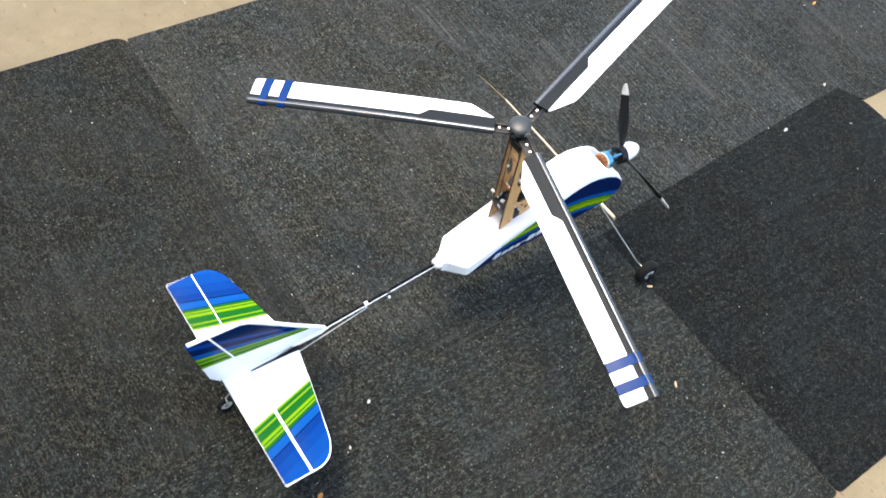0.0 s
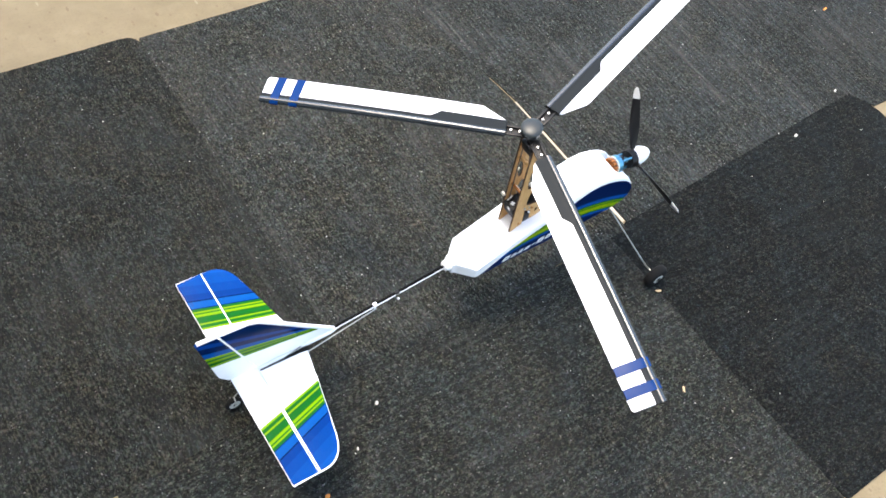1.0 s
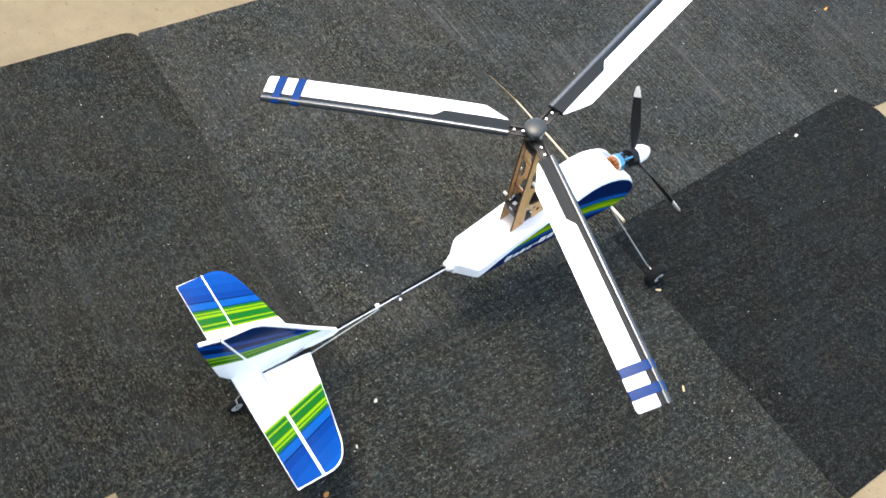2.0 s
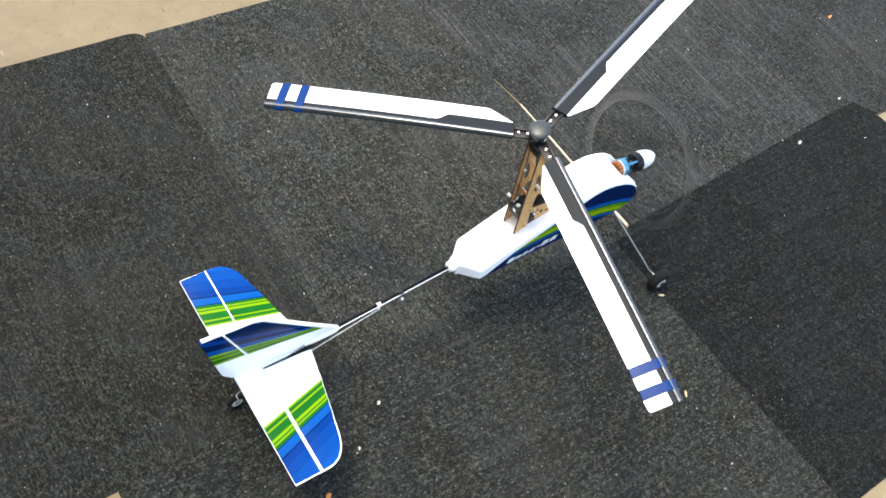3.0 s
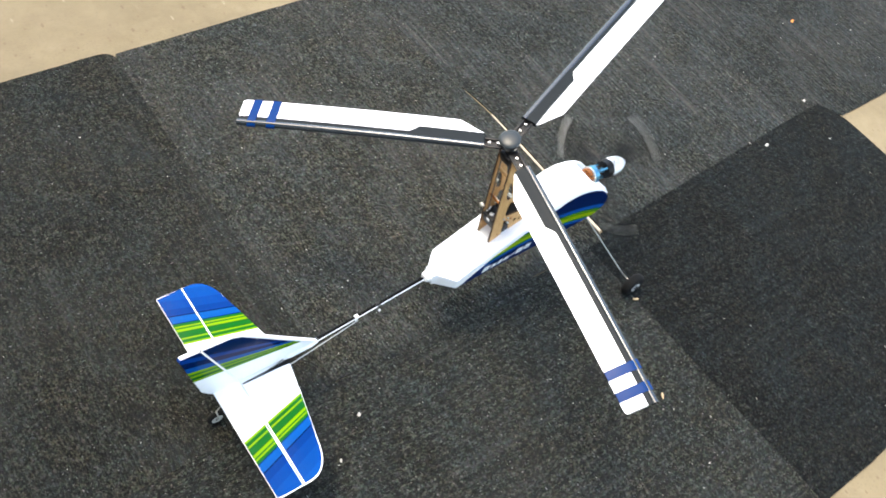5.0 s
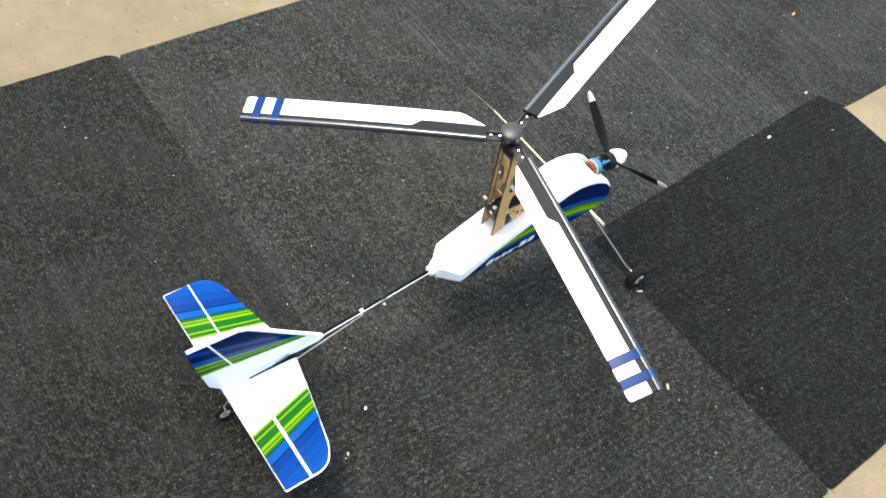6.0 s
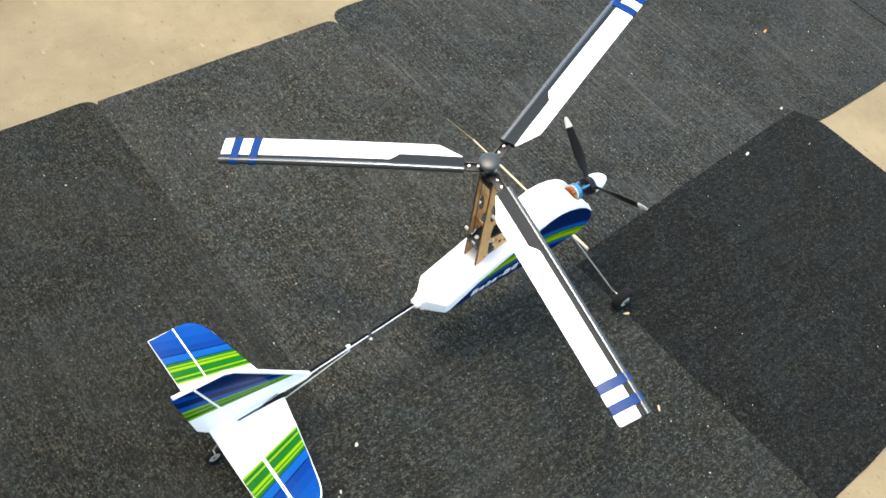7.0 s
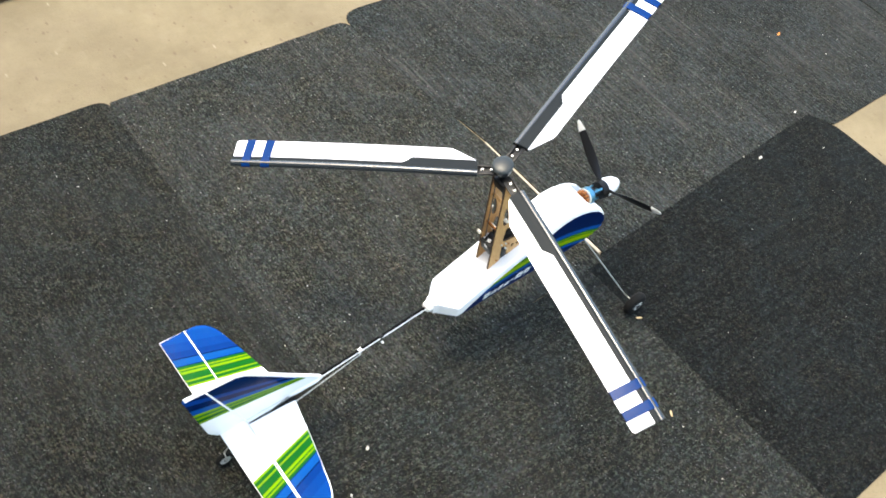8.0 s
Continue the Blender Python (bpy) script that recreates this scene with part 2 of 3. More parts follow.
def box(bm, size, m=Matrix(), bevel=0.0, mi=0):
    made = bmesh.ops.create_cube(bm, size=1, matrix=m @ Matrix.Diagonal((*size, 1)))["verts"]
    faces = {f for v in made for f in v.link_faces}
    for f in faces:
        f.material_index = mi
    if bevel:
        edges = {e for v in made for e in v.link_edges}
        out = bmesh.ops.bevel(bm, geom=list(edges), offset=bevel, segments=2, affect="EDGES", profile=0.5)
        for f in out["faces"]:
            f.material_index = mi


def rod(bm, a, b, r, r2=None, seg=12, mi=0):
    a, b = Vector(a), Vector(b)
    m = Matrix.Translation((a + b) / 2) @ (b - a).to_track_quat("Z", "Y").to_matrix().to_4x4()
    made = bmesh.ops.create_cone(bm, cap_ends=True, segments=seg, radius1=r, radius2=r if r2 is None else r2, depth=(b - a).length, matrix=m)["verts"]
    for f in {f for v in made for f in v.link_faces}:
        f.material_index = mi


def lathe(bm, rows, m=Matrix(), seg=24, mi=0):
    """A solid of revolution about local x; rows of (x, radius)."""
    rings = []
    for x, r in rows:
        rings.append([bm.verts.new(m @ Vector((x, r * math.cos(2 * math.pi * i / seg), r * math.sin(2 * math.pi * i / seg)))) for i in range(seg)])
    for a, b in zip(rings, rings[1:]):
        for i in range(seg):
            bm.faces.new((a[i], a[(i + 1) % seg], b[(i + 1) % seg], b[i])).material_index = mi
    for ring in (rings[0], rings[-1]):
        bm.faces.new(ring).material_index = mi


def loft(bm, rings, mi=0):
    vs = [[bm.verts.new(p) for p in ring] for ring in rings]
    n = len(vs[0])
    for a, b in zip(vs, vs[1:]):
        for i in range(n):
            bm.faces.new((a[i], a[(i + 1) % n], b[(i + 1) % n], b[i])).material_index = mi
    bm.faces.new(vs[0]).material_index = mi
    bm.faces.new(vs[-1]).material_index = mi


def slab(bm, outline, thick, place, bevel=0.0, mi=0, holes=(), edge_mi=None):
    """A plate of a 2D outline with holes; place(u, v, w) gives its point in space, w from 0 to thick."""
    edges = []
    for loop in (outline, *holes):
        vs = [bm.verts.new(place(u, v, 0)) for u, v in loop]
        edges += [bm.edges.new((vs[i], vs[(i + 1) % len(vs)])) for i in range(len(vs))]
    if holes:
        faces = [f for f in bmesh.ops.triangle_fill(bm, edges=edges, use_beauty=True, use_dissolve=False)["geom"] if isinstance(f, bmesh.types.BMFace)]
    else:
        faces = [bm.faces.new([e.verts[0] for e in edges])]
    for f in faces:
        f.material_index = mi
    ext = bmesh.ops.extrude_face_region(bm, geom=faces)["geom"]
    shift = Vector(place(0, 0, thick)) - Vector(place(0, 0, 0))
    for v in ext:
        if isinstance(v, bmesh.types.BMVert):
            v.co += shift
    rim = [e for e in bm.edges if e.is_valid and len(e.link_faces) == 2 and e.calc_face_angle(0) > 1.0]
    if edge_mi is not None:
        bm.normal_update()
        for f in bm.faces:
            if abs(f.normal.dot(shift.normalized())) < 0.5:
                f.material_index = edge_mi
    if bevel:
        bmesh.ops.bevel(bm, geom=rim, offset=bevel, segments=2, affect="EDGES", profile=0.5)


def smooth_line(points, n=6):
    """A closed Catmull-Rom line through the points."""
    out, m = [], len(points)
    for i in range(m):
        p = [Vector(points[(i + j - 1) % m]) for j in range(4)]
        for s in range(n):
            t = s / n
            out.append(0.5 * (2 * p[1] + (p[2] - p[0]) * t + (2 * p[0] - 5 * p[1] + 4 * p[2] - p[3]) * t * t + (3 * p[1] - p[0] - 3 * p[2] + p[3]) * t ** 3))
    return [tuple(p) for p in out]


def rounded(points, radius, n=6):
    """A closed outline with its corners rounded; radius is one number or one for each corner."""
    out, m = [], len(points)
    for i in range(m):
        r = radius[i] if isinstance(radius, (list, tuple)) else radius
        a, b, c = (Vector(points[(i + j - 1) % m]) for j in range(3))
        if r <= 0:
            out.append(tuple(b))
            continue
        p, q = b + (a - b).normalized() * r, b + (c - b).normalized() * r
        for s in range(n + 1):
            t = s / n
            out.append(tuple((1 - t) ** 2 * p + 2 * t * (1 - t) * b + t * t * q))
    return out


# ---- ground and mats ----
bm = bmesh.new()
bmesh.ops.create_grid(bm, x_segments=1, y_segments=1, size=60)
ground = new("ground", mesh("ground", bm, CONCRETE))
ground.location.z = -0.003
tagged(ground, "worn sandy concrete floor with pits and stains", "floor", kind="structure")


def floor_mat(corners, radii, material, label, base=-0.003, across=False):
    """A felt mat with rounded corners; ribs along its y, or along x where across."""
    cx = sum(c[0] for c in corners) / len(corners)
    cy = sum(c[1] for c in corners) / len(corners)
    pts = [(x - cx, y - cy) for x, y in corners]
    if across:
        pts = [(y, -x) for x, y in pts]
    bm = bmesh.new()
    line = rounded(pts, radii, 8)
    # a slightly frayed, uneven cut edge
    fine = []
    for i, p in enumerate(line):
        a, b = Vector(p), Vector(line[(i + 1) % len(line)])
        steps = max(1, int((b - a).length / 0.012))
        for s in range(steps):
            q = a.lerp(b, s / steps)
            w = noise.noise(Vector((q.x * 14 + cx, q.y * 14 + cy, 3))) * 0.0022 + noise.noise(Vector((q.x * 90, q.y * 90, cx))) * 0.0007
            fine.append((q.x + w, q.y + w * 0.7))
    slab(bm, fine, 0.003, lambda u, v, w: (u, v, w), 0.0003)
    ob = new("floor_mat", mesh("floor_mat", bm, material))
    ob.matrix_basis = pose(cx, cy, base, 0, 0, 90 if across else 0)
    return tagged(ob, label, "mat", "felt mats on the floor")


GREYMAT = "grey ribbed needle-felt mat lying on the concrete"
floor_mat([(-0.92, -0.044), (-0.2815, -0.0350), (-0.2758, 0.818), (-0.92, 0.818)], [0.03, 0.0005, 0.035, 0.03], CARPET_LEFT, GREYMAT, base=-0.0036)
floor_mat([(-0.283, -0.034), (0.3395, -0.034), (0.3350, 0.34), (0.3190, 0.49), (0.3035, 0.61), (0.3020, 0.806), (-0.277, 0.806)], [0.001, 0.002, 0.03, 0.03, 0.03, 0.03, 0.006], CARPET, GREYMAT)
floor_mat([(0.3505, -0.0190), (0.984, 0.0135), (0.986, 0.832), (0.3023, 0.832), (0.3038, 0.61), (0.3194, 0.49), (0.3412, 0.34)], [0.001, 0.001, 0.004, 0.045, 0.03, 0.03, 0.03], CARPET_FAR, GREYMAT)
floor_mat([(0.9844, 0.0135), (1.0915, 0.0172), (1.1215, -0.040), (1.622, -0.040), (1.628, 0.832), (0.9864, 0.832)], [0.001, 0.010, 0.002, 0.01, 0.03, 0.004], CARPET_EAST, GREYMAT)
floor_mat([(1.6260, -0.05), (2.27, -0.05), (2.27, 0.82), (1.6320, 0.82)], 0.03, CARPET_EAST, GREYMAT)
floor_mat([(-0.680, -0.640), (0.3105, -0.640), (0.2945, -0.0345), (-0.2834, -0.0345), (-0.680, -0.0409)], [0.03, 0.01, 0.001, 0.001, 0.006], CARPET_NEAR,
          "trodden dark grey felt mat lying on the concrete", across=True)
floor_mat([(0.3112, -0.640), (1.120, -0.640), (1.1205, -0.042), (1.0908, 0.0190), (0.3505, -0.0165), (0.3405, -0.0198), (0.3398, -0.0345), (0.2953, -0.0345)], [0.012, 0.04, 0.02, 0.012, 0.001, 0.001, 0.001, 0.001], CARPET_DARK,
          "darker charcoal felt mat beside the grey mats", base=-0.0036, across=True)


# ---- the model autogyro ----
gyro = new("model_autogyro")
gyro.location = ORIGIN
tagged(gyro, "white model autogyro with blue and green trim on grey mats", "model aircraft")


def fuselage():
    # stations: x, half width, bottom, top
    st = [(-0.096, 0.0105, 0.124, 0.1475), (-0.089, 0.0125, 0.122, 0.1475), (-0.0865, 0.0150, 0.1215, 0.1470), (-0.0655, 0.0345, 0.121, 0.1440), (-0.0625, 0.036, 0.121, 0.1450), (-0.03, 0.036, 0.122, 0.1620), (0.0, 0.036, 0.124, 0.1765),
          (0.03, 0.036, 0.125, 0.1915), (0.08, 0.036, 0.126, 0.2100), (0.12, 0.036, 0.127, 0.2300), (0.15, 0.036, 0.128, 0.2415),
          (0.175, 0.036, 0.129, 0.243), (0.20, 0.036, 0.131, 0.237), (0.212, 0.036, 0.132, 0.232), (0.216, 0.036, 0.1322, 0.230), (0.224, 0.036, 0.1327, 0.226), (0.24, 0.0355, 0.136, 0.214),
          (0.255, 0.0345, 0.1415, 0.199), (0.264, 0.033, 0.148, 0.186), (0.269, 0.030, 0.157, 0.176)]
    bm = bmesh.new()
    rings = []
    for x, w, lo, hi in st:
        c, h = (lo + hi) / 2, (hi - lo) / 2
        ring = []
        for i in range(48):
            a = 2 * math.pi * (i + 0.5) / 48
            ca, sa = math.cos(a), math.sin(a)
            n = 0.14 if x < 0.10 else (0.22 if x < 0.25 else 0.36)
            y = w * math.copysign(abs(ca) ** n, ca)
            z = c + h * math.copysign(abs(sa) ** (n + 0.04 if sa > 0 else n), sa)
            if x > 0.213 and sa > 0:
                # hollow in the nose for the motor
                z -= min(1.0, (x - 0.212) / 0.010) * max(0.0, z - 0.190) * max(0.0, 1 - (abs(y) / 0.025) ** 4)
            ring.append((x, y, z))
        rings.append(ring)
    loft(bm, rings)
    body = part("fuselage", bm, FOAM, gyro, "white moulded foam fuselage pod")
    # printed film on the flat sides
    edge = [(-0.054, 0.124), (-0.02, 0.147), (0.003, 0.163), (0.035, 0.178), (0.071, 0.194), (0.10, 0.208), (0.123, 0.219), (0.145, 0.228), (0.168, 0.2315), (0.19, 0.2285),
            (0.215, 0.220), (0.237, 0.2075), (0.252, 0.194), (0.260, 0.182), (0.264, 0.168), (0.261, 0.156), (0.252, 0.147), (0.235, 0.1395), (0.2, 0.135), (0.15, 0.1325), (0.08, 0.130), (0.0, 0.128)]
    for s in (-1, 1):
        bm = bmesh.new()
        slab(bm, edge, 0.0008, lambda u, v, w: (u, s * (0.0358 + w), v))
        part("side_decal", bm, SIDE, body, "glossy blue and green side print", smooth=False)
        bm = bmesh.new()
        # lettering stands as plain slanted shapes
        x = -0.012
        for wid, hgt in ((0.013, 0.012), (0.010, 0.008), (0.008, 0.010), (0.010, 0.008), (0.006, 0.003), (0.014, 0.013), (0.012, 0.012)):
            z0 = 0.1325 + (x + 0.012) * 0.10
            if hgt < 0.004:
                z0 += 0.004
            quad = [(x, z0), (x + wid, z0 + 0.001), (x + wid + 0.003, z0 + hgt), (x + 0.004, z0 + hgt)]
            hole = [(x + wid * 0.42, z0 + hgt * 0.25), (x + wid * 0.72, z0 + hgt * 0.27), (x + wid * 0.78 + 0.001, z0 + hgt * 0.62), (x + wid * 0.5 + 0.001, z0 + hgt * 0.62)]
            slab(bm, quad, 0.0004, lambda u, v, w: (u, s * (0.0367 + w), v), holes=() if hgt < 0.004 else (hole,))
            x += wid + 0.0045
        part("lettering", bm, PLASTIC, body, "white slanted lettering shapes", smooth=False)
    # neck where the tail boom enters
    bm = bmesh.new()
    lathe(bm, [(-0.106, 0.006), (-0.104, 0.0085), (-0.096, 0.010), (-0.090, 0.010)], Matrix.Translation((0, 0, 0.136)))
    part("boom_socket", bm, PLASTIC, body)
    return body


def mast():
    # plywood side plates with lightening holes
    out = [(0.006, 0.170), (0.092, 0.186), (0.089, 0.200), (0.060, 0.232), (0.034, 0.280), (0.018, 0.335), (0.007, 0.390), (-0.012, 0.390), (-0.0105, 0.372)]
    holes = [smooth_line([(0.021, 0.274), (0.030, 0.272), (0.042, 0.258), (0.052, 0.240), (0.036, 0.2395), (0.021, 0.244)], 3),
             [(0.0225, 0.228), (0.0350, 0.222), (0.0430, 0.186), (0.0275, 0.190)],
             smooth_line([(0.010, 0.290), (0.017, 0.292), (0.013, 0.316), (0.004, 0.334), (0.004, 0.312)], 4),
             smooth_line([(0.0475, 0.213), (0.0515, 0.2165), (0.0500, 0.2215), (0.0455, 0.2195)], 2),
             smooth_line([(0.0590, 0.212), (0.0620, 0.215), (0.0600, 0.219), (0.0565, 0.2165)], 2)]
    for s in (-1, 1):
        bm = bmesh.new()
        slab(bm, out, 0.003, lambda u, v, w: (u, s * 0.014 + w - 0.0015, v), holes=holes, edge_mi=1)
        plate = part("mast_plate", bm, [PLY, PLY_EDGE], gyro, "laser-cut plywood mast plate with lightening holes", smooth=False)
        for x, z, m, r, out_by in ((0.0090, 0.305, NYLON, 0.0030, 0.0065), (0.0200, 0.2355, STEEL, 0.0018, 0.0030), (0.0290, 0.2345, STEEL, 0.0020, 0.0032), (0.0185, 0.196, COPPER, 0.0016, 0.0026),
                                   (0.0365, 0.2290, COPPER, 0.0016, 0.0026), (0.000, 0.376, NYLON, 0.0027, 0.0050), (0.0700, 0.204, STEEL, 0.0022, 0.0032), (0.0440, 0.1810, PLASTIC, 0.0032, 0.0036)):
            bm = bmesh.new()
            rod(bm, (x, s * 0.0150, z), (x, s * (0.0150 + out_by), z), r, r * 0.8, 10)
            part("screw", bm, m, plate)
    # round spacers between the plates, proud of their rear edges
    for x, z, m, r in ((-0.0045, 0.2520, NYLON, 0.0024), (0.0030, 0.2780, COPPER, 0.0022), (0.0140, 0.2640, NYLON, 0.0024), (-0.002, 0.345, PLY, 0.0030)):
        bm = bmesh.new()
        rod(bm, (x, -0.0125 if m is not NYLON or x > 0 else 0.0125, z), (x, 0.0125 if m is not NYLON or x > 0 else 0.0190, z), r, seg=12)
        part("spacer", bm, m, gyro)
    # two servos: one between the plates, one in the window of the near plate
    for at, size, label in ((pose(0.0130, 0.0010, 0.2270, 0, -14, 0), (0.0225, 0.0230, 0.0240), (0.006, 0.006)), (pose(0.0335, -0.0085, 0.2065, 0, -10, 0), (0.0115, 0.0120, 0.0330), (0.0, 0.0))):
        bm = bmesh.new()
        box(bm, size, at, 0.001)
        box(bm, (size[0] * 0.8, size[1] * 1.06, 0.002), at @ pose(0, 0, size[2] * 0.3))
        servo = part("servo", bm, BLACK, gyro, "small black servo")
        if label[0]:
            bm = bmesh.new()
            box(bm, (*label, 0.0006), at @ pose(-0.0035, -0.001, size[2] / 2 + 0.0006, 0, 0, 20))
            box(bm, (0.0006, 0.006, 0.006), at @ pose(-size[0] / 2 - 0.0005, -0.002, 0.006))
            part("sticker", bm, PLASTIC, servo, "white servo sticker", smooth=False)
        bm = bmesh.new()
        rod(bm, at @ Vector((0.002, -size[1] / 2 - 0.0002, size[2] * 0.36)), at @ Vector((0.002, -size[1] / 2 - 0.0030, size[2] * 0.36)), 0.0019, 0.0015, 10)
        part("servo_screw", bm, PLASTIC, servo)
        bm = bmesh.new()
        box(bm, (0.012, 0.0026, 0.0018), at @ pose(-0.002, size[1] / 2 - 0.003, size[2] / 2 + 0.0035, 0, 0, 12), 0.0006)
        part("servo_arm", bm, PLASTIC, servo, "white servo arm")
    # Black block added so the plate openings look dark from outside.
    bm = bmesh.new()
    box(bm, (0.034, 0.0230, 0.034), pose(0.0400, 0.0, 0.2440, 0, 24, 0), 0.002)
    part("dark_block", bm, BLACK, gyro, "black block added to darken the mast openings")
    for y, x, z in ((0.008, 0.004, 0.242), (-0.009, 0.026, 0.228)):
        bm = bmesh.new()
        rod(bm, (x, y, z), (-0.008, y * 1.1, 0.378), 0.0009, seg=8)
        part("control_rod", bm, WIRE_DARK, gyro)
    # tilting rotor head under the hub
    bm = bmesh.new()
    box(bm, (0.018, 0.0245, 0.022), pose(-0.003, 0, 0.381, 0, -17, 0), 0.003)
    rod(bm, (-0.004, -0.021, 0.383), (-0.004, 0.021, 0.383), 0.0035)
    rod(bm, (-0.0035, 0.002, 0.385), (-0.0065, 0.004, 0.408), 0.006)
    part("rotor_head", bm, BLACK, gyro, "black tilting rotor head")


ROTOR = Vector((-0.0025, -0.0006, 0.4092))
TILT = Matrix.Rotation(radians(-16.92), 4, "Y")


def rotor():
    bm = bmesh.new()
    centre = Matrix.Rotation(radians(-134.44), 3, "Z") @ Vector((-0.0067, 0.0053, 0))
    cap = Vector((-0.0017, -0.0024, 0.0008))
    m = Matrix.Translation(centre + cap) @ Matrix.Rotation(radians(-90), 4, "Y")
    lathe(bm, [(x, r * 0.93) for x, r in ((-0.006, 0.010), (-0.005, 0.0125), (0.001, 0.0140), (0.0068, 0.0152), (0.0078, 0.0170), (0.0098, 0.0173), (0.0112, 0.0160), (0.0122, 0.0135), (0.0131, 0.0095), (0.0136, 0.005), (0.0138, 0.001))], m, 40)
    hub = part("rotor", bm, CAP, gyro, "grey domed rotor hub cap")

    def sag(r):
        # blades rise a little from the hub and droop towards the tip
        return 0.0135 * r - 0.0823 * r * r


    def section(r, y0, y1, t0, t1, lift=0.0):
        """A ring across the blade from trailing y0 to leading y1, thickness t0 to t1."""
        z = sag(r) + lift
        n = 6
        top = [(r, y0 + (y1 - y0) * i / n, z + (t0 + (t1 - t0) * math.sin(math.pi / 2 * i / n)) / 2) for i in range(n + 1)]
        low = [(r, y, 2 * z - zz) for r, y, zz in reversed(top)]
        return top + low

    lead, trail, edge = 0.0130, -0.0332, -0.0019

    def thickness(y):
        if y < edge:
            return 0.0012 + 0.005 * math.sin(math.pi / 2 * (y - trail) / (edge - trail))
        q = (y - edge) / (lead - edge)
        return 0.0062 * math.sqrt(max(0.0, 1 - q ** 2.4)) + 0.0022 * math.sin(math.pi * q) * 0.6

    def wrap(r, y0, y1, proud):
        """A ring that follows the blade's section from y0 to y1, a little proud of it."""
        n, z = 12, sag(r)
        ys = [y0 + (y1 - y0) * (1 - math.cos(math.pi * i / n)) / 2 for i in range(n + 1)]
        top = [(r, y, z + max(0.0, thickness(min(max(y, trail), lead))) / 2 + proud) for y in ys]
        return top + [(r, y, 2 * z - zz) for r, y, zz in reversed(top)]

    for b in range(3):
        reach = Matrix.Rotation(radians(120 * b), 3, "Z") @ Vector((0.41, 0, 0)) - centre
        turn = Matrix.Translation(centre) @ Matrix.Rotation(math.atan2(reach.y, reach.x), 4, "Z") @ Matrix.Translation((reach.length - 0.41, 0, 0)) @ Matrix.Rotation(radians((-0.99, 0.18, 0.77)[b]), 4, "Z") @ Matrix.Rotation(radians(0.64), 4, "X")
        # white foam skin
        bm = bmesh.new()
        rings = [section(0.0455, -0.0125, edge, 0.0012, 0.005), section(0.0475, -0.0150, edge, 0.0012, 0.005), section(0.083, trail + 0.0005, edge, 0.0012, 0.0062)]
        rings += [section(r, trail, edge, 0.0012, 0.0062) for r in (0.09, 0.15, 0.20, 0.25, 0.30, 0.35, 0.4095)]
        rings += [section(0.4130, trail + 0.0008, edge, 0.0011, 0.006), section(0.4150, trail + 0.003, edge, 0.001, 0.0055)]
        loft(bm, rings)
        part("rotor_blade", bm, SKIN, hub, "white foam rotor blade skin", at=turn)
        # leading edge carries the section on to the rounded nose
        bm = bmesh.new()
        loft(bm, [wrap(r, edge - 0.0004, lead, 0.0003) for r in (0.043, 0.10, 0.15, 0.20, 0.25, 0.30, 0.35, 0.4155)])
        part("leading_edge", bm, GREY, hub, "dark grey leading edge", at=turn)
        bm = bmesh.new()
        loft(bm, [[(r, 0.0072 + 0.0049 * math.cos(a), sag(r) + 0.0004 + 0.0047 * math.sin(a)) for a in [2 * math.pi * i / 20 for i in range(20)]] for r in (0.0430, 0.10, 0.15, 0.20, 0.25, 0.30, 0.35, 0.4162)])
        part("spar_tube", bm, CARBON, hub, "glossy black carbon spar tube", at=turn)
        # root sleeve
        bm = bmesh.new()
        loft(bm, [wrap(r, y, 0.0045, 0.0011) for r, y in ((0.0440, -0.0122), (0.09, -0.0122), (0.1405, -0.0122), (0.1475, -0.0065), (0.1545, edge), (0.1550, edge))])
        part("root_sleeve", bm, GREY, hub, "dark grey root reinforcement", at=turn)
        # blue tip stripes wrap the blade
        for r0 in (0.3553, 0.3855):
            bm = bmesh.new()
            skewed = [[(p[0] + 0.0008 * (p[1] - trail) / 0.04, p[1], p[2]) for p in wrap(r, trail - 0.0002, lead + 0.0003, 0.0017)] for r in (r0, r0 + 0.0130)]
            loft(bm, skewed)
            part("tip_stripe", bm, BLUE_TAPE, hub, "blue tape stripe", at=turn)
        # grip arm with bolts
        bm = bmesh.new()
        box(bm, (0.036, 0.013, 0.004), pose(0.028, 0.0005, -0.0035), 0.001)
        box(bm, (0.030, 0.004, 0.003), pose(0.031, 0.007, 0.0002), 0.0006)
        box(bm, (0.030, 0.004, 0.003), pose(0.031, -0.006, 0.0002), 0.0006)
        part("blade_grip", bm, BLACK, hub, "black blade grip", at=turn)
        for r in (0.0235, 0.0365):
            bm = bmesh.new()
            rod(bm, (r, 0.0005, -0.003), (r, 0.0005, 0.0018), 0.0022, 0.0017, 12)
            part("bolt", bm, STEEL, hub, at=turn)
    return hub


PROP = Vector((0.2810, 0, 0.2089))
THRUST = Matrix.Rotation(radians(4.5), 4, "Y")


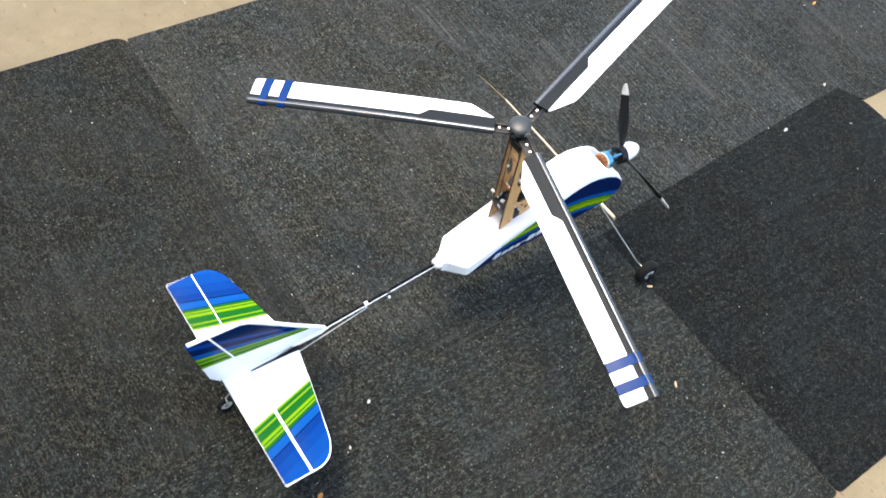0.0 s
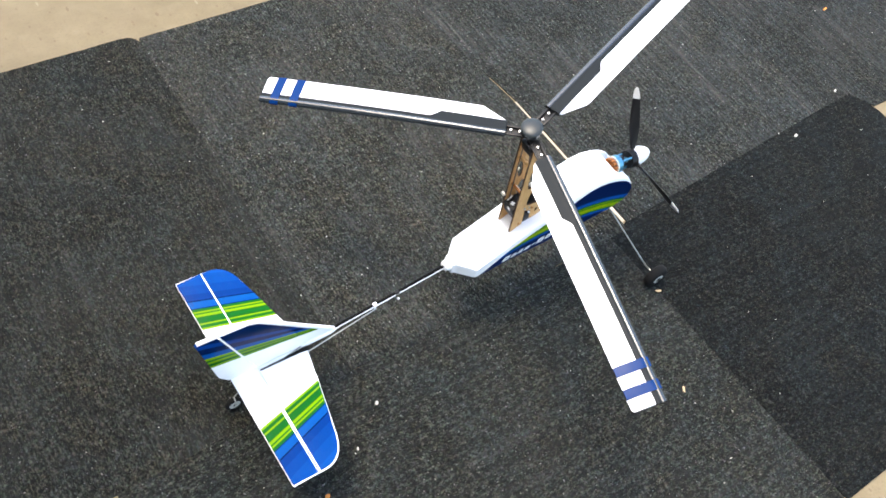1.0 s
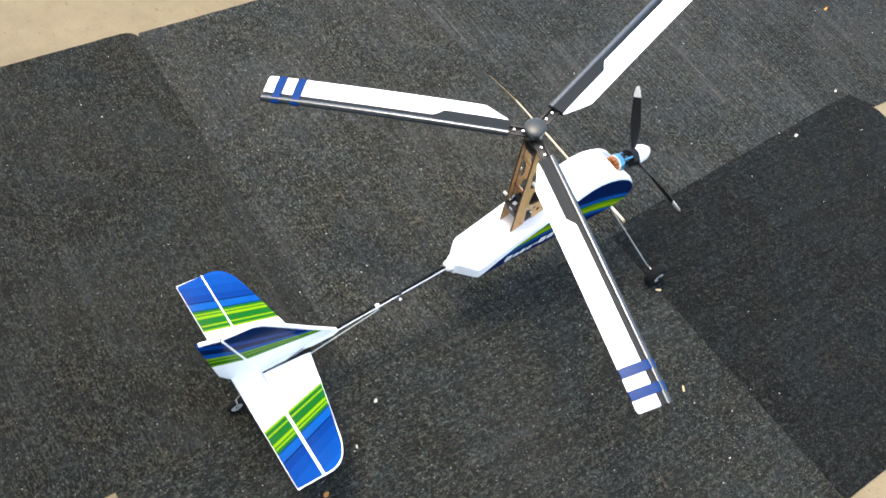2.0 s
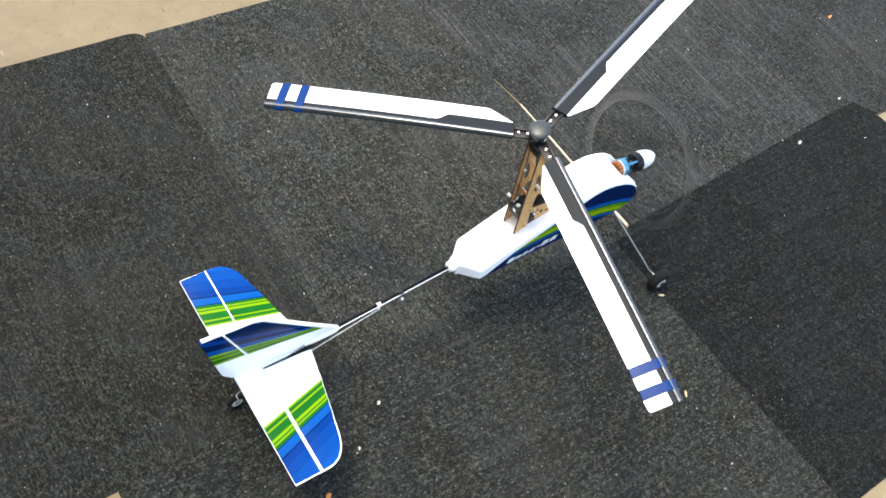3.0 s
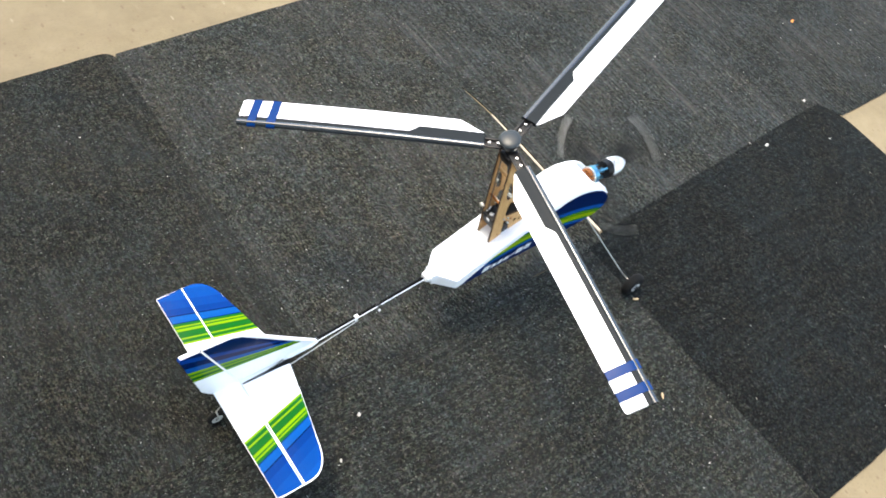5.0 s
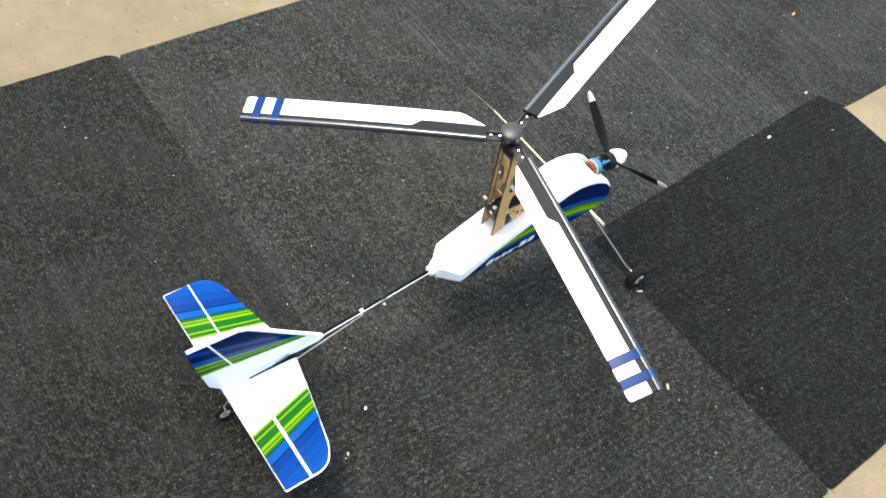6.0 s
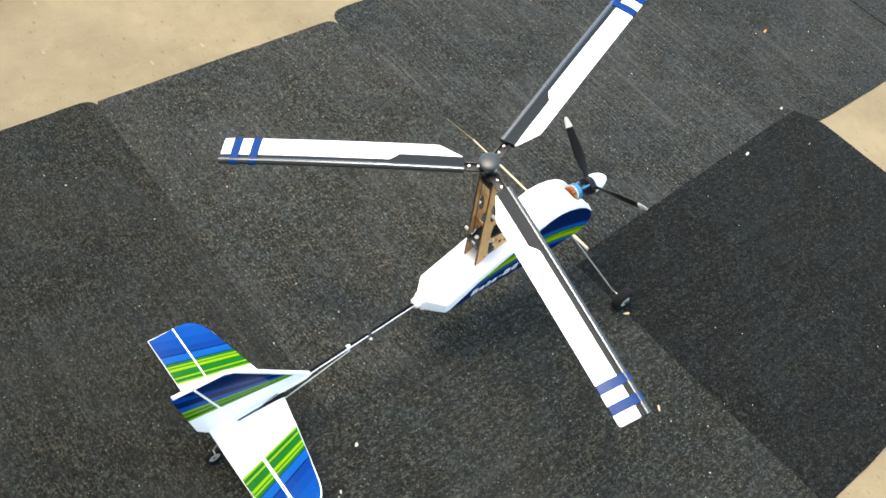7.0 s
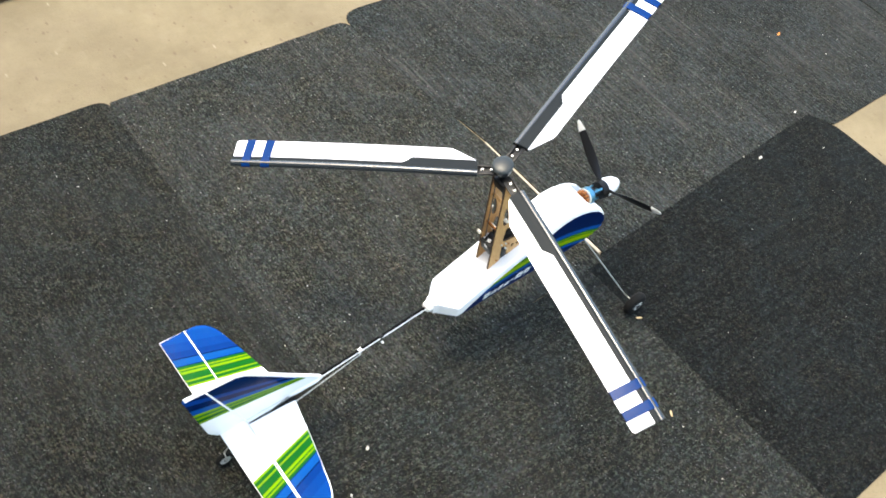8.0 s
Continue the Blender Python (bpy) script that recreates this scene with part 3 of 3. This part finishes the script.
def motor_and_propeller():
    base = Matrix.Translation(PROP) @ THRUST
    bm = bmesh.new()
    lathe(bm, [(-0.066, 0.0045), (-0.061, 0.0055), (-0.058, 0.0085), (-0.054, 0.0100), (-0.040, 0.0105), (-0.0385, 0.0100)], base, 28)
    motor = part("motor", bm, BLACK, gyro, "brushless motor with copper windings")
    for i in range(12):
        a = 2 * math.pi * i / 12
        bm = bmesh.new()
        c, s = math.cos(a), math.sin(a)
        rod(bm, base @ Vector((-0.0575, 0.0118 * c, 0.0118 * s)), base @ Vector((-0.047, 0.0122 * c, 0.0122 * s)), 0.0026, seg=8)
        rod(bm, base @ Vector((-0.0575, 0.0122 * c, 0.0122 * s)), base @ Vector((-0.0595, 0.0060 * c, 0.0060 * s)), 0.0023, seg=8)
        part("winding", bm, COPPER, motor)
    bm = bmesh.new()
    lathe(bm, [(-0.0585, 0.0050), (-0.0580, 0.0125), (-0.0480, 0.0130), (-0.0470, 0.0100)], base, 28)
    part("stator", bm, STATOR, motor, "copper wound stator")
    bm = bmesh.new()
    lathe(bm, [(-0.0500, 0.0140), (-0.0495, 0.0158), (-0.0470, 0.0160), (-0.0465, 0.0150)], base, 28)
    part("motor_rim", bm, ALUMINIUM, motor, "bright aluminium motor rim")
    bm = bmesh.new()
    lathe(bm, [(-0.0465, 0.0135), (-0.0460, 0.0156), (-0.0370, 0.0156), (-0.0355, 0.0140), (-0.0350, 0.0080)], base, 28)
    part("motor_ring", bm, ANODIZED, motor, "pale blue anodised motor ring")
    bm = bmesh.new()
    rod(bm, base @ Vector((-0.0275, 0, 0)), base @ Vector((-0.010, 0, 0)), 0.005)
    for i in range(3):
        a = 2 * math.pi * i / 3
        rod(bm, base @ Vector((-0.0345, 0.0128 * math.cos(a), 0.0128 * math.sin(a))), base @ Vector((-0.012, 0.0128 * math.cos(a), 0.0128 * math.sin(a))), 0.0022)
    part("motor_adapter", bm, ANODIZED, motor)
    bm = bmesh.new()
    lathe(bm, [(-0.0345, 0.0060), (-0.0340, 0.0105), (-0.0270, 0.0112), (-0.0260, 0.0060)], base, 28)
    part("motor_bell", bm, BLACK, motor, "black motor bell")
    bm = bmesh.new()
    rod(bm, base @ Vector((-0.075, 0, 0)), base @ Vector((-0.064, 0, 0)), 0.012, seg=24)
    part("motor_mount", bm, BLACK, motor)

    bm = bmesh.new()
    lathe(bm, [(-0.010, 0.014), (-0.009, 0.0165), (0.004, 0.0168), (0.014, 0.0160), (0.024, 0.0140), (0.031, 0.0108), (0.037, 0.0068), (0.0402, 0.003), (0.0410, 0.0004)], seg=32)
    prop = part("propeller", bm, PLASTIC, gyro, "white spinner")
    bm = bmesh.new()
    lathe(bm, [(-0.0145, 0.012), (-0.0140, 0.0158), (-0.0085, 0.0168), (-0.0015, 0.0173), (-0.0010, 0.0166)], seg=32)
    part("backplate", bm, BLACK, prop, "black spinner backplate", at=Matrix())

    def station(r, chord, pitch, thick, sweep=0.0):
        ring = []
        c, s = math.cos(radians(pitch)), -math.sin(radians(pitch))
        for i in range(12):
            a = 2 * math.pi * i / 12
            u, w = chord / 2 * math.cos(a) + sweep, thick / 2 * math.sin(a) * (1 + 0.4 * math.cos(a))
            ring.append((u * s + w * c, u * c - w * s, r))
        return ring

    rows = [(0.010, 0.008, 58, 0.007), (0.022, 0.0095, 50, 0.005), (0.035, 0.0140, 42, 0.004), (0.055, 0.0178, 33, 0.003), (0.075, 0.0172, 27, 0.0026), (0.095, 0.0150, 22, 0.0022), (0.108, 0.0133, 20, 0.002)]
    tip = [(0.108, 0.0135, 20, 0.0022), (0.116, 0.0112, 18, 0.002), (0.122, 0.0086, 16, 0.0017), (0.126, 0.0055, 16, 0.0013), (0.1275, 0.002, 16, 0.001)]
    for b in range(3):
        turn = Matrix.Rotation(radians(120 * b), 4, "X")
        bm = bmesh.new()
        loft(bm, [station(*r) for r in rows])
        part("propeller_blade", bm, BLACK, prop, "black propeller blade", at=turn)
        bm = bmesh.new()
        loft(bm, [station(*r) for r in tip])
        part("blade_tip", bm, TIP, prop, "white blade tip", at=turn)
    return prop


STAB_Z, HINGE = 0.0995, -0.4385


def tail():
    # tail boom and its clamps
    bm = bmesh.new()
    rod(bm, (-0.090, 0, 0.1370), (-0.365, 0, 0.0968), 0.0029, seg=14)
    boom = part("tail_boom", bm, BOOM, gyro, "thin black carbon tail boom")
    for x, m, r in ((-0.233, PLASTIC, 0.0037), (-0.193, BLACK, 0.0042)):
        z = 0.1370 + (x + 0.09) * 0.1462
        bm = bmesh.new()
        rod(bm, (x - 0.003, 0, z), (x + 0.003, 0, z + 0.001), r)
        box(bm, (0.003, 0.003, 0.008), pose(x, -0.001, z - 0.005), 0.0006)
        guide = part("pushrod_guide", bm, m, boom)
        if m is BLACK:
            bm = bmesh.new()
            rod(bm, (x, -0.0045, z - 0.007), (x, -0.0072, z - 0.009), 0.0021)
            part("guide_screw", bm, PLASTIC, guide, "small white screw")
    # Bright rod added along the boom to stand for its highlight.
    bm = bmesh.new()
    rod(bm, (-0.100, -0.0032, 0.1370), (-0.310, -0.0032, 0.1063), 0.0009, seg=8)
    part("boom_rod", bm, ALUMINIUM, boom, "bright rod standing for the highlight on the boom")
    for y0, y1, z1, m in ((-0.006, -0.016, 0.092, WIRE), (0.006, 0.010, 0.092, BLACK)):
        bm = bmesh.new()
        if m is BLACK:
            rod(bm, (-0.100, y0, 0.133), (-0.232, y0 * 0.6, 0.110), 0.0009, seg=8)
        rod(bm, (-0.232, y0 * 0.6, 0.110), (-0.400, y1, z1), 0.0010, seg=8)
        part("boom_rod", bm, m, boom, "thin steel push rod")
    # tailplane: fixed front, both halves
    bend = [((1 - q) ** 2 * -0.4285 + 2 * q * (1 - q) * -0.4005 + q * q * -0.3905, (1 - q * q) * 0.1885 + q * q * 0.1525) for q in [i / 8 for i in range(9)]]
    half = [(HINGE, 0.1885), *bend, (-0.382, 0.115), (-0.3685, 0.054), (-0.3575, 0.006)]
    near = [(x, -y) for x, y in half]
    half = [(x, y * 0.976) for x, y in half]
    outline = half + near[::-1]
    bm = bmesh.new()
    slab(bm, outline, 0.0055, lambda u, v, w: (u, v, STAB_Z - 0.00275 + w), 0.0016)
    stab = part("tailplane", bm, STAB, gyro, "white tailplane with blue tips and green bands")
    bm = bmesh.new()
    slab(bm, [(-0.3565, -0.0035), (-0.3575, -0.0135), (-0.372, -0.0118), (-0.437, -0.0100), (-0.437, -0.0078), (-0.384, -0.0068)], 0.0006, lambda u, v, w: (u, v, STAB_Z + 0.0026 + w))
    part("slot", bm, RUBBER, stab, "dark boom slot beside the fin")
    bm = bmesh.new()
    rod(bm, (-0.366, -0.0035, STAB_Z + 0.0050), (-0.412, -0.0105, STAB_Z + 0.0040), 0.0007, seg=8)
    box(bm, (0.006, 0.0012, 0.006), pose(-0.412, -0.0098, STAB_Z + 0.0050))
    part("control_horn", bm, WIRE_DARK, stab, "small elevator horn and wire")
    for s in (-1, 1):
        bm = bmesh.new()
        for dx, wide in ((-0.0016, 0.0011), (0.0014, 0.0013)) if s < 0 else ((0.0, 0.0020),):
            box(bm, (wide, 0.172 if s > 0 else 0.176, 0.0008), pose(HINGE + dx, 0.0972 if s > 0 else -0.0995, STAB_Z + 0.00285))
        part("hinge_tape", bm, PLASTIC, stab, "white hinge line", smooth=False)
        bm = bmesh.new()
        rods = (half if s > 0 else [(x, -y) for x, y in near])[:-1]
        for (xa, ya), (xb, yb) in zip(rods, rods[1:]):
            rod(bm, (xa - 0.0006, s * (ya - 0.0006), STAB_Z + 0.0009), (xb - 0.0006, s * (yb - 0.0006), STAB_Z + 0.0009), 0.0018 if s < 0 else 0.0009, seg=8)
        part("edge_tape", bm, PLASTIC, stab, "white leading edge")
    # elevator: its own frame on the hinge line
    bm = bmesh.new()
    out = rounded([(-0.0415, -0.187), (-0.0002, -0.1885), (-0.0002, 0.1840), (-0.0415, 0.1825)], 0.002, 3)
    slab(bm, out, 0.005, lambda u, v, w: (u + HINGE, v, w - 0.0025), 0.0008)
    bmesh.ops.translate(bm, verts=bm.verts, vec=(-HINGE, 0, 0))
    return stab, bm


RUDDER_HINGE = Vector((-0.4395, 0, 0.1045))
RUDDER_AXIS = Vector((-0.058, 0, 0.139)).normalized()


def fin():
    lead = [(-0.305, 0.1035), (-0.330, 0.128), (-0.360, 0.157), (-0.400, 0.197), (-0.437, 0.233), (-0.452, 0.241)]
    hinge = [(-0.4965, 0.2435), (-0.4585, 0.1525), (-0.4365, 0.1025)]
    bm = bmesh.new()
    slab(bm, lead + hinge, 0.006, lambda u, v, w: (u, w - 0.003, v), 0.0015)
    f = part("fin", bm, FIN, gyro, "white fin with dark blue panel and green bands")
    bm = bmesh.new()
    line = [(-0.4975, 0.2435), (-0.526, 0.2465), (-0.5295, 0.243), (-0.4995, 0.1265), (-0.4965, 0.1215), (-0.484, 0.1045), (-0.4395, 0.1045), (-0.4595, 0.1525)]
    slab(bm, [(x - RUDDER_HINGE.x, z - RUDDER_HINGE.z) for x, z in line], 0.0055, lambda u, v, w: (u, w - 0.00275, v), 0.0013)
    film = print_material("rudder film", lambda k, x, y, z: fin_rule(k, k.math("ADD", x, RUDDER_HINGE.x), y, k.math("ADD", z, RUDDER_HINGE.z)), 0.16)
    rudder = part("rudder", bm, film, gyro, "blue and green printed rudder", at=Matrix.Translation(RUDDER_HINGE - ORIGIN))
    bm = bmesh.new()
    rod(bm, (-0.4968, -0.0030, 0.243), (-0.4400, -0.0030, 0.106), 0.0015, seg=6)
    part("hinge_tape", bm, PLASTIC, f, "white rudder hinge line")
    bm = bmesh.new()
    pts = lead[:]
    for (xa, za), (xb, zb) in zip(pts, pts[1:]):
        rod(bm, (xa, 0, za), (xb, 0, zb), 0.0033, seg=10)
    rod(bm, (-0.452, 0, 0.241), (-0.496, 0, 0.2440), 0.0033, 0.003, seg=10)
    part("edge_tape", bm, PLASTIC, f, "white rounded fin edge")
    bm = bmesh.new()
    loft(bm, [[(x, w * math.cos(a), z + h * math.sin(a)) for a in [2 * math.pi * i / 14 for i in range(14)]] for x, w, z, h in ((-0.303, 0.003, 0.1035, 0.003), (-0.315, 0.006, 0.104, 0.005), (-0.352, 0.0062, 0.104, 0.006), (-0.365, 0.005, 0.1035, 0.004))])
    part("fin_fairing", bm, FOAM, f)
    bm = bmesh.new()
    rod(bm, Vector((-0.4985, 0, 0.2442)) - RUDDER_HINGE, Vector((-0.527, 0, 0.2462)) - RUDDER_HINGE, 0.0031, 0.003, seg=10)
    part("edge_tape", bm, PLASTIC, rudder, "white rounded rudder edge", at=Matrix())
    return rudder


def wheel(x, y, r, w, hub, name, parent):
    """A wheel on an axle along y; hub: the rim's share of its radius."""
    m = Matrix.Translation((x, y, r)) @ Matrix.Rotation(radians(90), 4, "Z")
    bm = bmesh.new()
    rows = [(-w * 0.5, r * hub * 0.95), (-w * 0.5, r * 0.78), (-w * 0.34, r * 0.93), (0, r), (w * 0.34, r * 0.93), (w * 0.5, r * 0.78), (w * 0.5, r * hub * 0.95)]
    lathe(bm, rows, m, 36)
    ob = part(name, bm, RUBBER, parent, "black foam tyre")
    bm = bmesh.new()
    lathe(bm, [(-w * 0.53, r * 0.20), (-w * 0.53, r * hub * 0.92), (-w * 0.4, r * hub), (w * 0.4, r * hub), (w * 0.53, r * hub * 0.92), (w * 0.53, r * 0.20)], m, 24)
    part("rim", bm, HUB, ob, "pale plastic rim")
    bm = bmesh.new()
    lathe(bm, [(-w * 0.62, r * 0.10), (-w * 0.60, r * 0.19), (w * 0.60, r * 0.19), (w * 0.62, r * 0.10)], m, 16)
    part("axle_collar", bm, BLACK, ob)
    return ob


def gear():
    for s in (-1, 1):
        bm = bmesh.new()
        y = -0.150 if s < 0 else 0.108
        path = [(0.232, s * 0.016, 0.132), (0.240, s * 0.030, 0.122), (0.290, y - s * 0.024, 0.030), (0.295, y - s * 0.018, 0.025), (0.295, y + s * 0.0105, 0.025)]
        for a, b in zip(path, path[1:]):
            rod(bm, a, b, 0.0010, seg=8)
        part("gear_leg", bm, WIRE, gyro, "bent steel wire undercarriage leg")
        wheel(0.295, y, 0.025, 0.017, 0.44, "wheel", gyro)
    bm = bmesh.new()
    for a, b in (((-0.430, 0, 0.097), (-0.455, 0, 0.060)), ((-0.455, 0, 0.060), (-0.476, 0, 0.034)), ((-0.476, 0, 0.034), (-0.476, -0.006, 0.031)), ((-0.476, -0.006, 0.031), (-0.476, -0.006, 0.015)), ((-0.476, -0.008, 0.015), (-0.476, 0.006, 0.015))):
        rod(bm, a, b, 0.001, seg=8)
    part("tail_wheel_strut", bm, WIRE, gyro, "bent wire tail wheel strut")
    wheel(-0.476, 0.0, 0.015, 0.008, 0.66, "tail_wheel", gyro)


fuselage()
mast()
ROTOR_OB = rotor()
PROP_OB = motor_and_propeller()
stab, elevator_mesh = tail()
RUDDER = fin()
gear()


def elevator_material():
    # the same print, in the frame of the hinge
    return print_material("elevator film", lambda k, x, y, z: stab_rule(k, k.math("ADD", x, HINGE), y, z), spec=0.05)


ELEVATOR = part("elevator", elevator_mesh, elevator_material(), gyro, "white elevator with printed blue and green ends", at=Matrix.Translation(Vector((HINGE, 0, STAB_Z)) - ORIGIN))
bm = bmesh.new()
rod(bm, (-0.0409, -0.187, 0.0012), (-0.0409, 0.1825, 0.0012), 0.0011, seg=8)
for tip, thick in ((-0.1880, 0.0013), (0.1835, 0.0007)):
    rod(bm, (-0.0409, tip, 0.0012), (-0.0006, tip, 0.0012), thick, seg=8)
part("edge_tape", bm, PLASTIC, ELEVATOR, "white trailing edge", at=Matrix())


# ---- litter on the mats ----
# Pale strip added to brighten the gap; the concrete below comes out dark.
bm = bmesh.new()
slab(bm, [(0.3413, -0.0190), (0.3415, -0.0150), (0.3482, -0.0140), (0.3438, 0.150), (0.3396, 0.335), (0.3366, 0.335)], 0.0020, lambda u, v, w: (u - 0.3425, v - 0.150, w), 0.0003)
strip = new("gap_strip", mesh("gap_strip", bm, mat("pale gap strip", (0.42, 0.35, 0.25), 0.85)))
strip.location = (0.3425, 0.150, -0.003)
tagged(strip, "thin pale strip added in the gap between two felt mats", "wood strip")


def litter(name, x, y, size, turn, material, label, base=0.0):
    bm = bmesh.new()
    n = 7
    pts = []
    for i in range(n):
        a = 2 * math.pi * i / n
        q = 0.75 + 0.4 * random.random()
        pts.append((size[0] / 2 * q * math.cos(a), size[1] / 2 * q * math.sin(a)))
    slab(bm, pts, size[2], lambda u, v, w: (u, v, w))
    for v in bm.verts:
        v.co.z += 0.35 * size[2] * math.sin(v.co.x / size[0] * 5) if v.co.z > size[2] / 2 else 0
    ob = new(name, mesh(name, bm, material))
    ob.matrix_basis = pose(x, y, base, 0, 0, turn)
    return tagged(ob, label, "litter", "litter on the mats")


litter("wood_chip", 0.199, -0.346, (0.012, 0.003, 0.002), 60, TAN, "small pale wood splinter on the felt mat")
litter("wood_chip", 0.297, -0.171, (0.012, 0.004, 0.002), -30, TAN, "small pale wood splinter by the wheel")
litter("wood_chip", -0.423, -0.197, (0.010, 0.007, 0.002), 20, LEAF, "small orange wood chip on the felt mat")
litter("lint", 0.861, -0.018, (0.011, 0.006, 0.002), 10, PALE, "pale scrap of paper on the dark mat")
litter("lint", -0.279, -0.104, (0.0065, 0.005, 0.002), 40, PALE, "tiny pale crumb on the felt mat")
litter("lint", -0.345, -0.155, (0.006, 0.0035, 0.002), 70, PALE, "tiny pale crumb on the felt mat")
litter("leaf_scrap", 1.272, 0.252, (0.014, 0.007, 0.002), 15, LEAF, "dry yellow leaf scrap on the felt mat")
litter("lint", 1.064, 0.038, (0.007, 0.005, 0.002), 15, PALE, "tiny pale crumb on the felt mat")


bm = bmesh.new()
for i in range(170):
    x, y, size = random.uniform(-0.75, 1.5), random.uniform(-0.62, 0.78), random.choice((0.0006, 0.0008, 0.0009, 0.0014))
    if abs(x - 0.295) < 0.04 and abs(abs(y) - 0.15) < 0.03 or abs(x + 0.476) < 0.03 and abs(y) < 0.02:
        continue
    box(bm, (size * random.uniform(0.8, 2.2), size, 0.0008), pose(x, y, 0.0004, 0, 0, random.uniform(0, 180)))
specks = new("lint_specks", mesh("lint_specks", bm, PALE))
tagged(specks, "tiny pale specks of lint and grit on the mats", "litter", kind="stuff")

# unseen plain wall beside the camera, added to shade the left side
bm = bmesh.new()
box(bm, (0.1, 7.0, 2.403), pose(0, 0, 1.2015))
wall = new("shade_wall_west", mesh("shade_wall_west", bm, mat("plain render", (0.34, 0.33, 0.31), 0.9)))
wall.location = (-1.6, 0.0, -0.003)
tagged(wall, "unseen plain wall added to shade the left side", "wall", kind="structure")

# a dark board at the far edge of the concrete
bm = bmesh.new()
box(bm, (1.6, 0.14, 0.022), Matrix(), 0.002)
board = new("wooden_board", mesh("wooden_board", bm, mat("dark stained wood", (0.07, 0.035, 0.015), 0.6)))
board.matrix_basis = pose(-0.55, 1.262, 0.005, 0, 0, 2)
tagged(board, "dark brown wooden board lying on the concrete", "board")


def motions():
    walk(gyro, [(t, pose(0.28, 0, 0, 0, 0, a)) for t, a in ((0.0, 0.0), (0.5, 0.1), (1.0, -0.05), (1.5, 0.92), (1.8, 0.95), (2.5, 0.03), (5.0, 0.0), (8.0, 0.0))])
    place = Matrix.Translation(ROTOR - ORIGIN) @ TILT
    walk(ROTOR_OB, [(t, place @ Matrix.Rotation(radians(134.83 + a), 4, "Z")) for t, a in ((0.0, 0.0), (0.5, -0.5), (1.0, -0.3), (1.5, -0.85), (1.9, -0.8), (2.6, 1.5), (3.5, 1.8), (8.0, 1.8))])
    # propeller: at rest, run up, full speed, run down, at rest; degrees a frame
    base = Matrix.Translation(PROP - ORIGIN) @ THRUST
    start, first, last, stop = frame(2.0), frame(2.5), frame(4.5), frame(5.0)
    speed = [86.0 * min(1.0, (f - start) / (first - start)) if f < last else 86.0 - 56.0 * (f - last) / (stop - last) for f in range(start, stop)]
    total = sum(speed)
    wanted = total - ((total - 45.0) % 120.0)
    angle, rows = 63.0, [(0.0, 63.0)]
    for f, v in zip(range(start, stop), speed):
        rows.append(((f - 1) / FPS, angle))
        angle += v * wanted / total
    for f in range(28):
        u = f / 27
        rows.append(((stop + f - 1) / FPS, angle + 409.5 * (1 - (1 - u) ** 2)))
    rows.append((8.0, angle + 409.5))
    # a blade points along local z, which is 90 degrees on from y
    walk(PROP_OB, [(t, base @ Matrix.Rotation(radians(a - 90.0), 4, "X")) for t, a in rows])
    place = Matrix.Translation(RUDDER_HINGE - ORIGIN)
    walk(RUDDER, [(t, place @ Matrix.Rotation(radians(a), 4, RUDDER_AXIS)) for t, a in ((0.0, 0.0), (1.3, 0.0), (1.5, -15.0), (1.7, -21.0), (2.0, -10.0), (2.4, 0.0), (8.0, 0.0))])
    hinge = Vector((HINGE, 0, STAB_Z)) - ORIGIN
    walk(ELEVATOR, [(t, pose(*hinge, 0, a, 0)) for t, a in ((0.0, 0.0), (0.1, -12.0), (0.2, -9.0), (0.3, 0.0), (0.5, 0.0), (0.6, -11.0), (0.7, 0.0), (1.0, 0.0), (8.0, 0.0))])


motions()
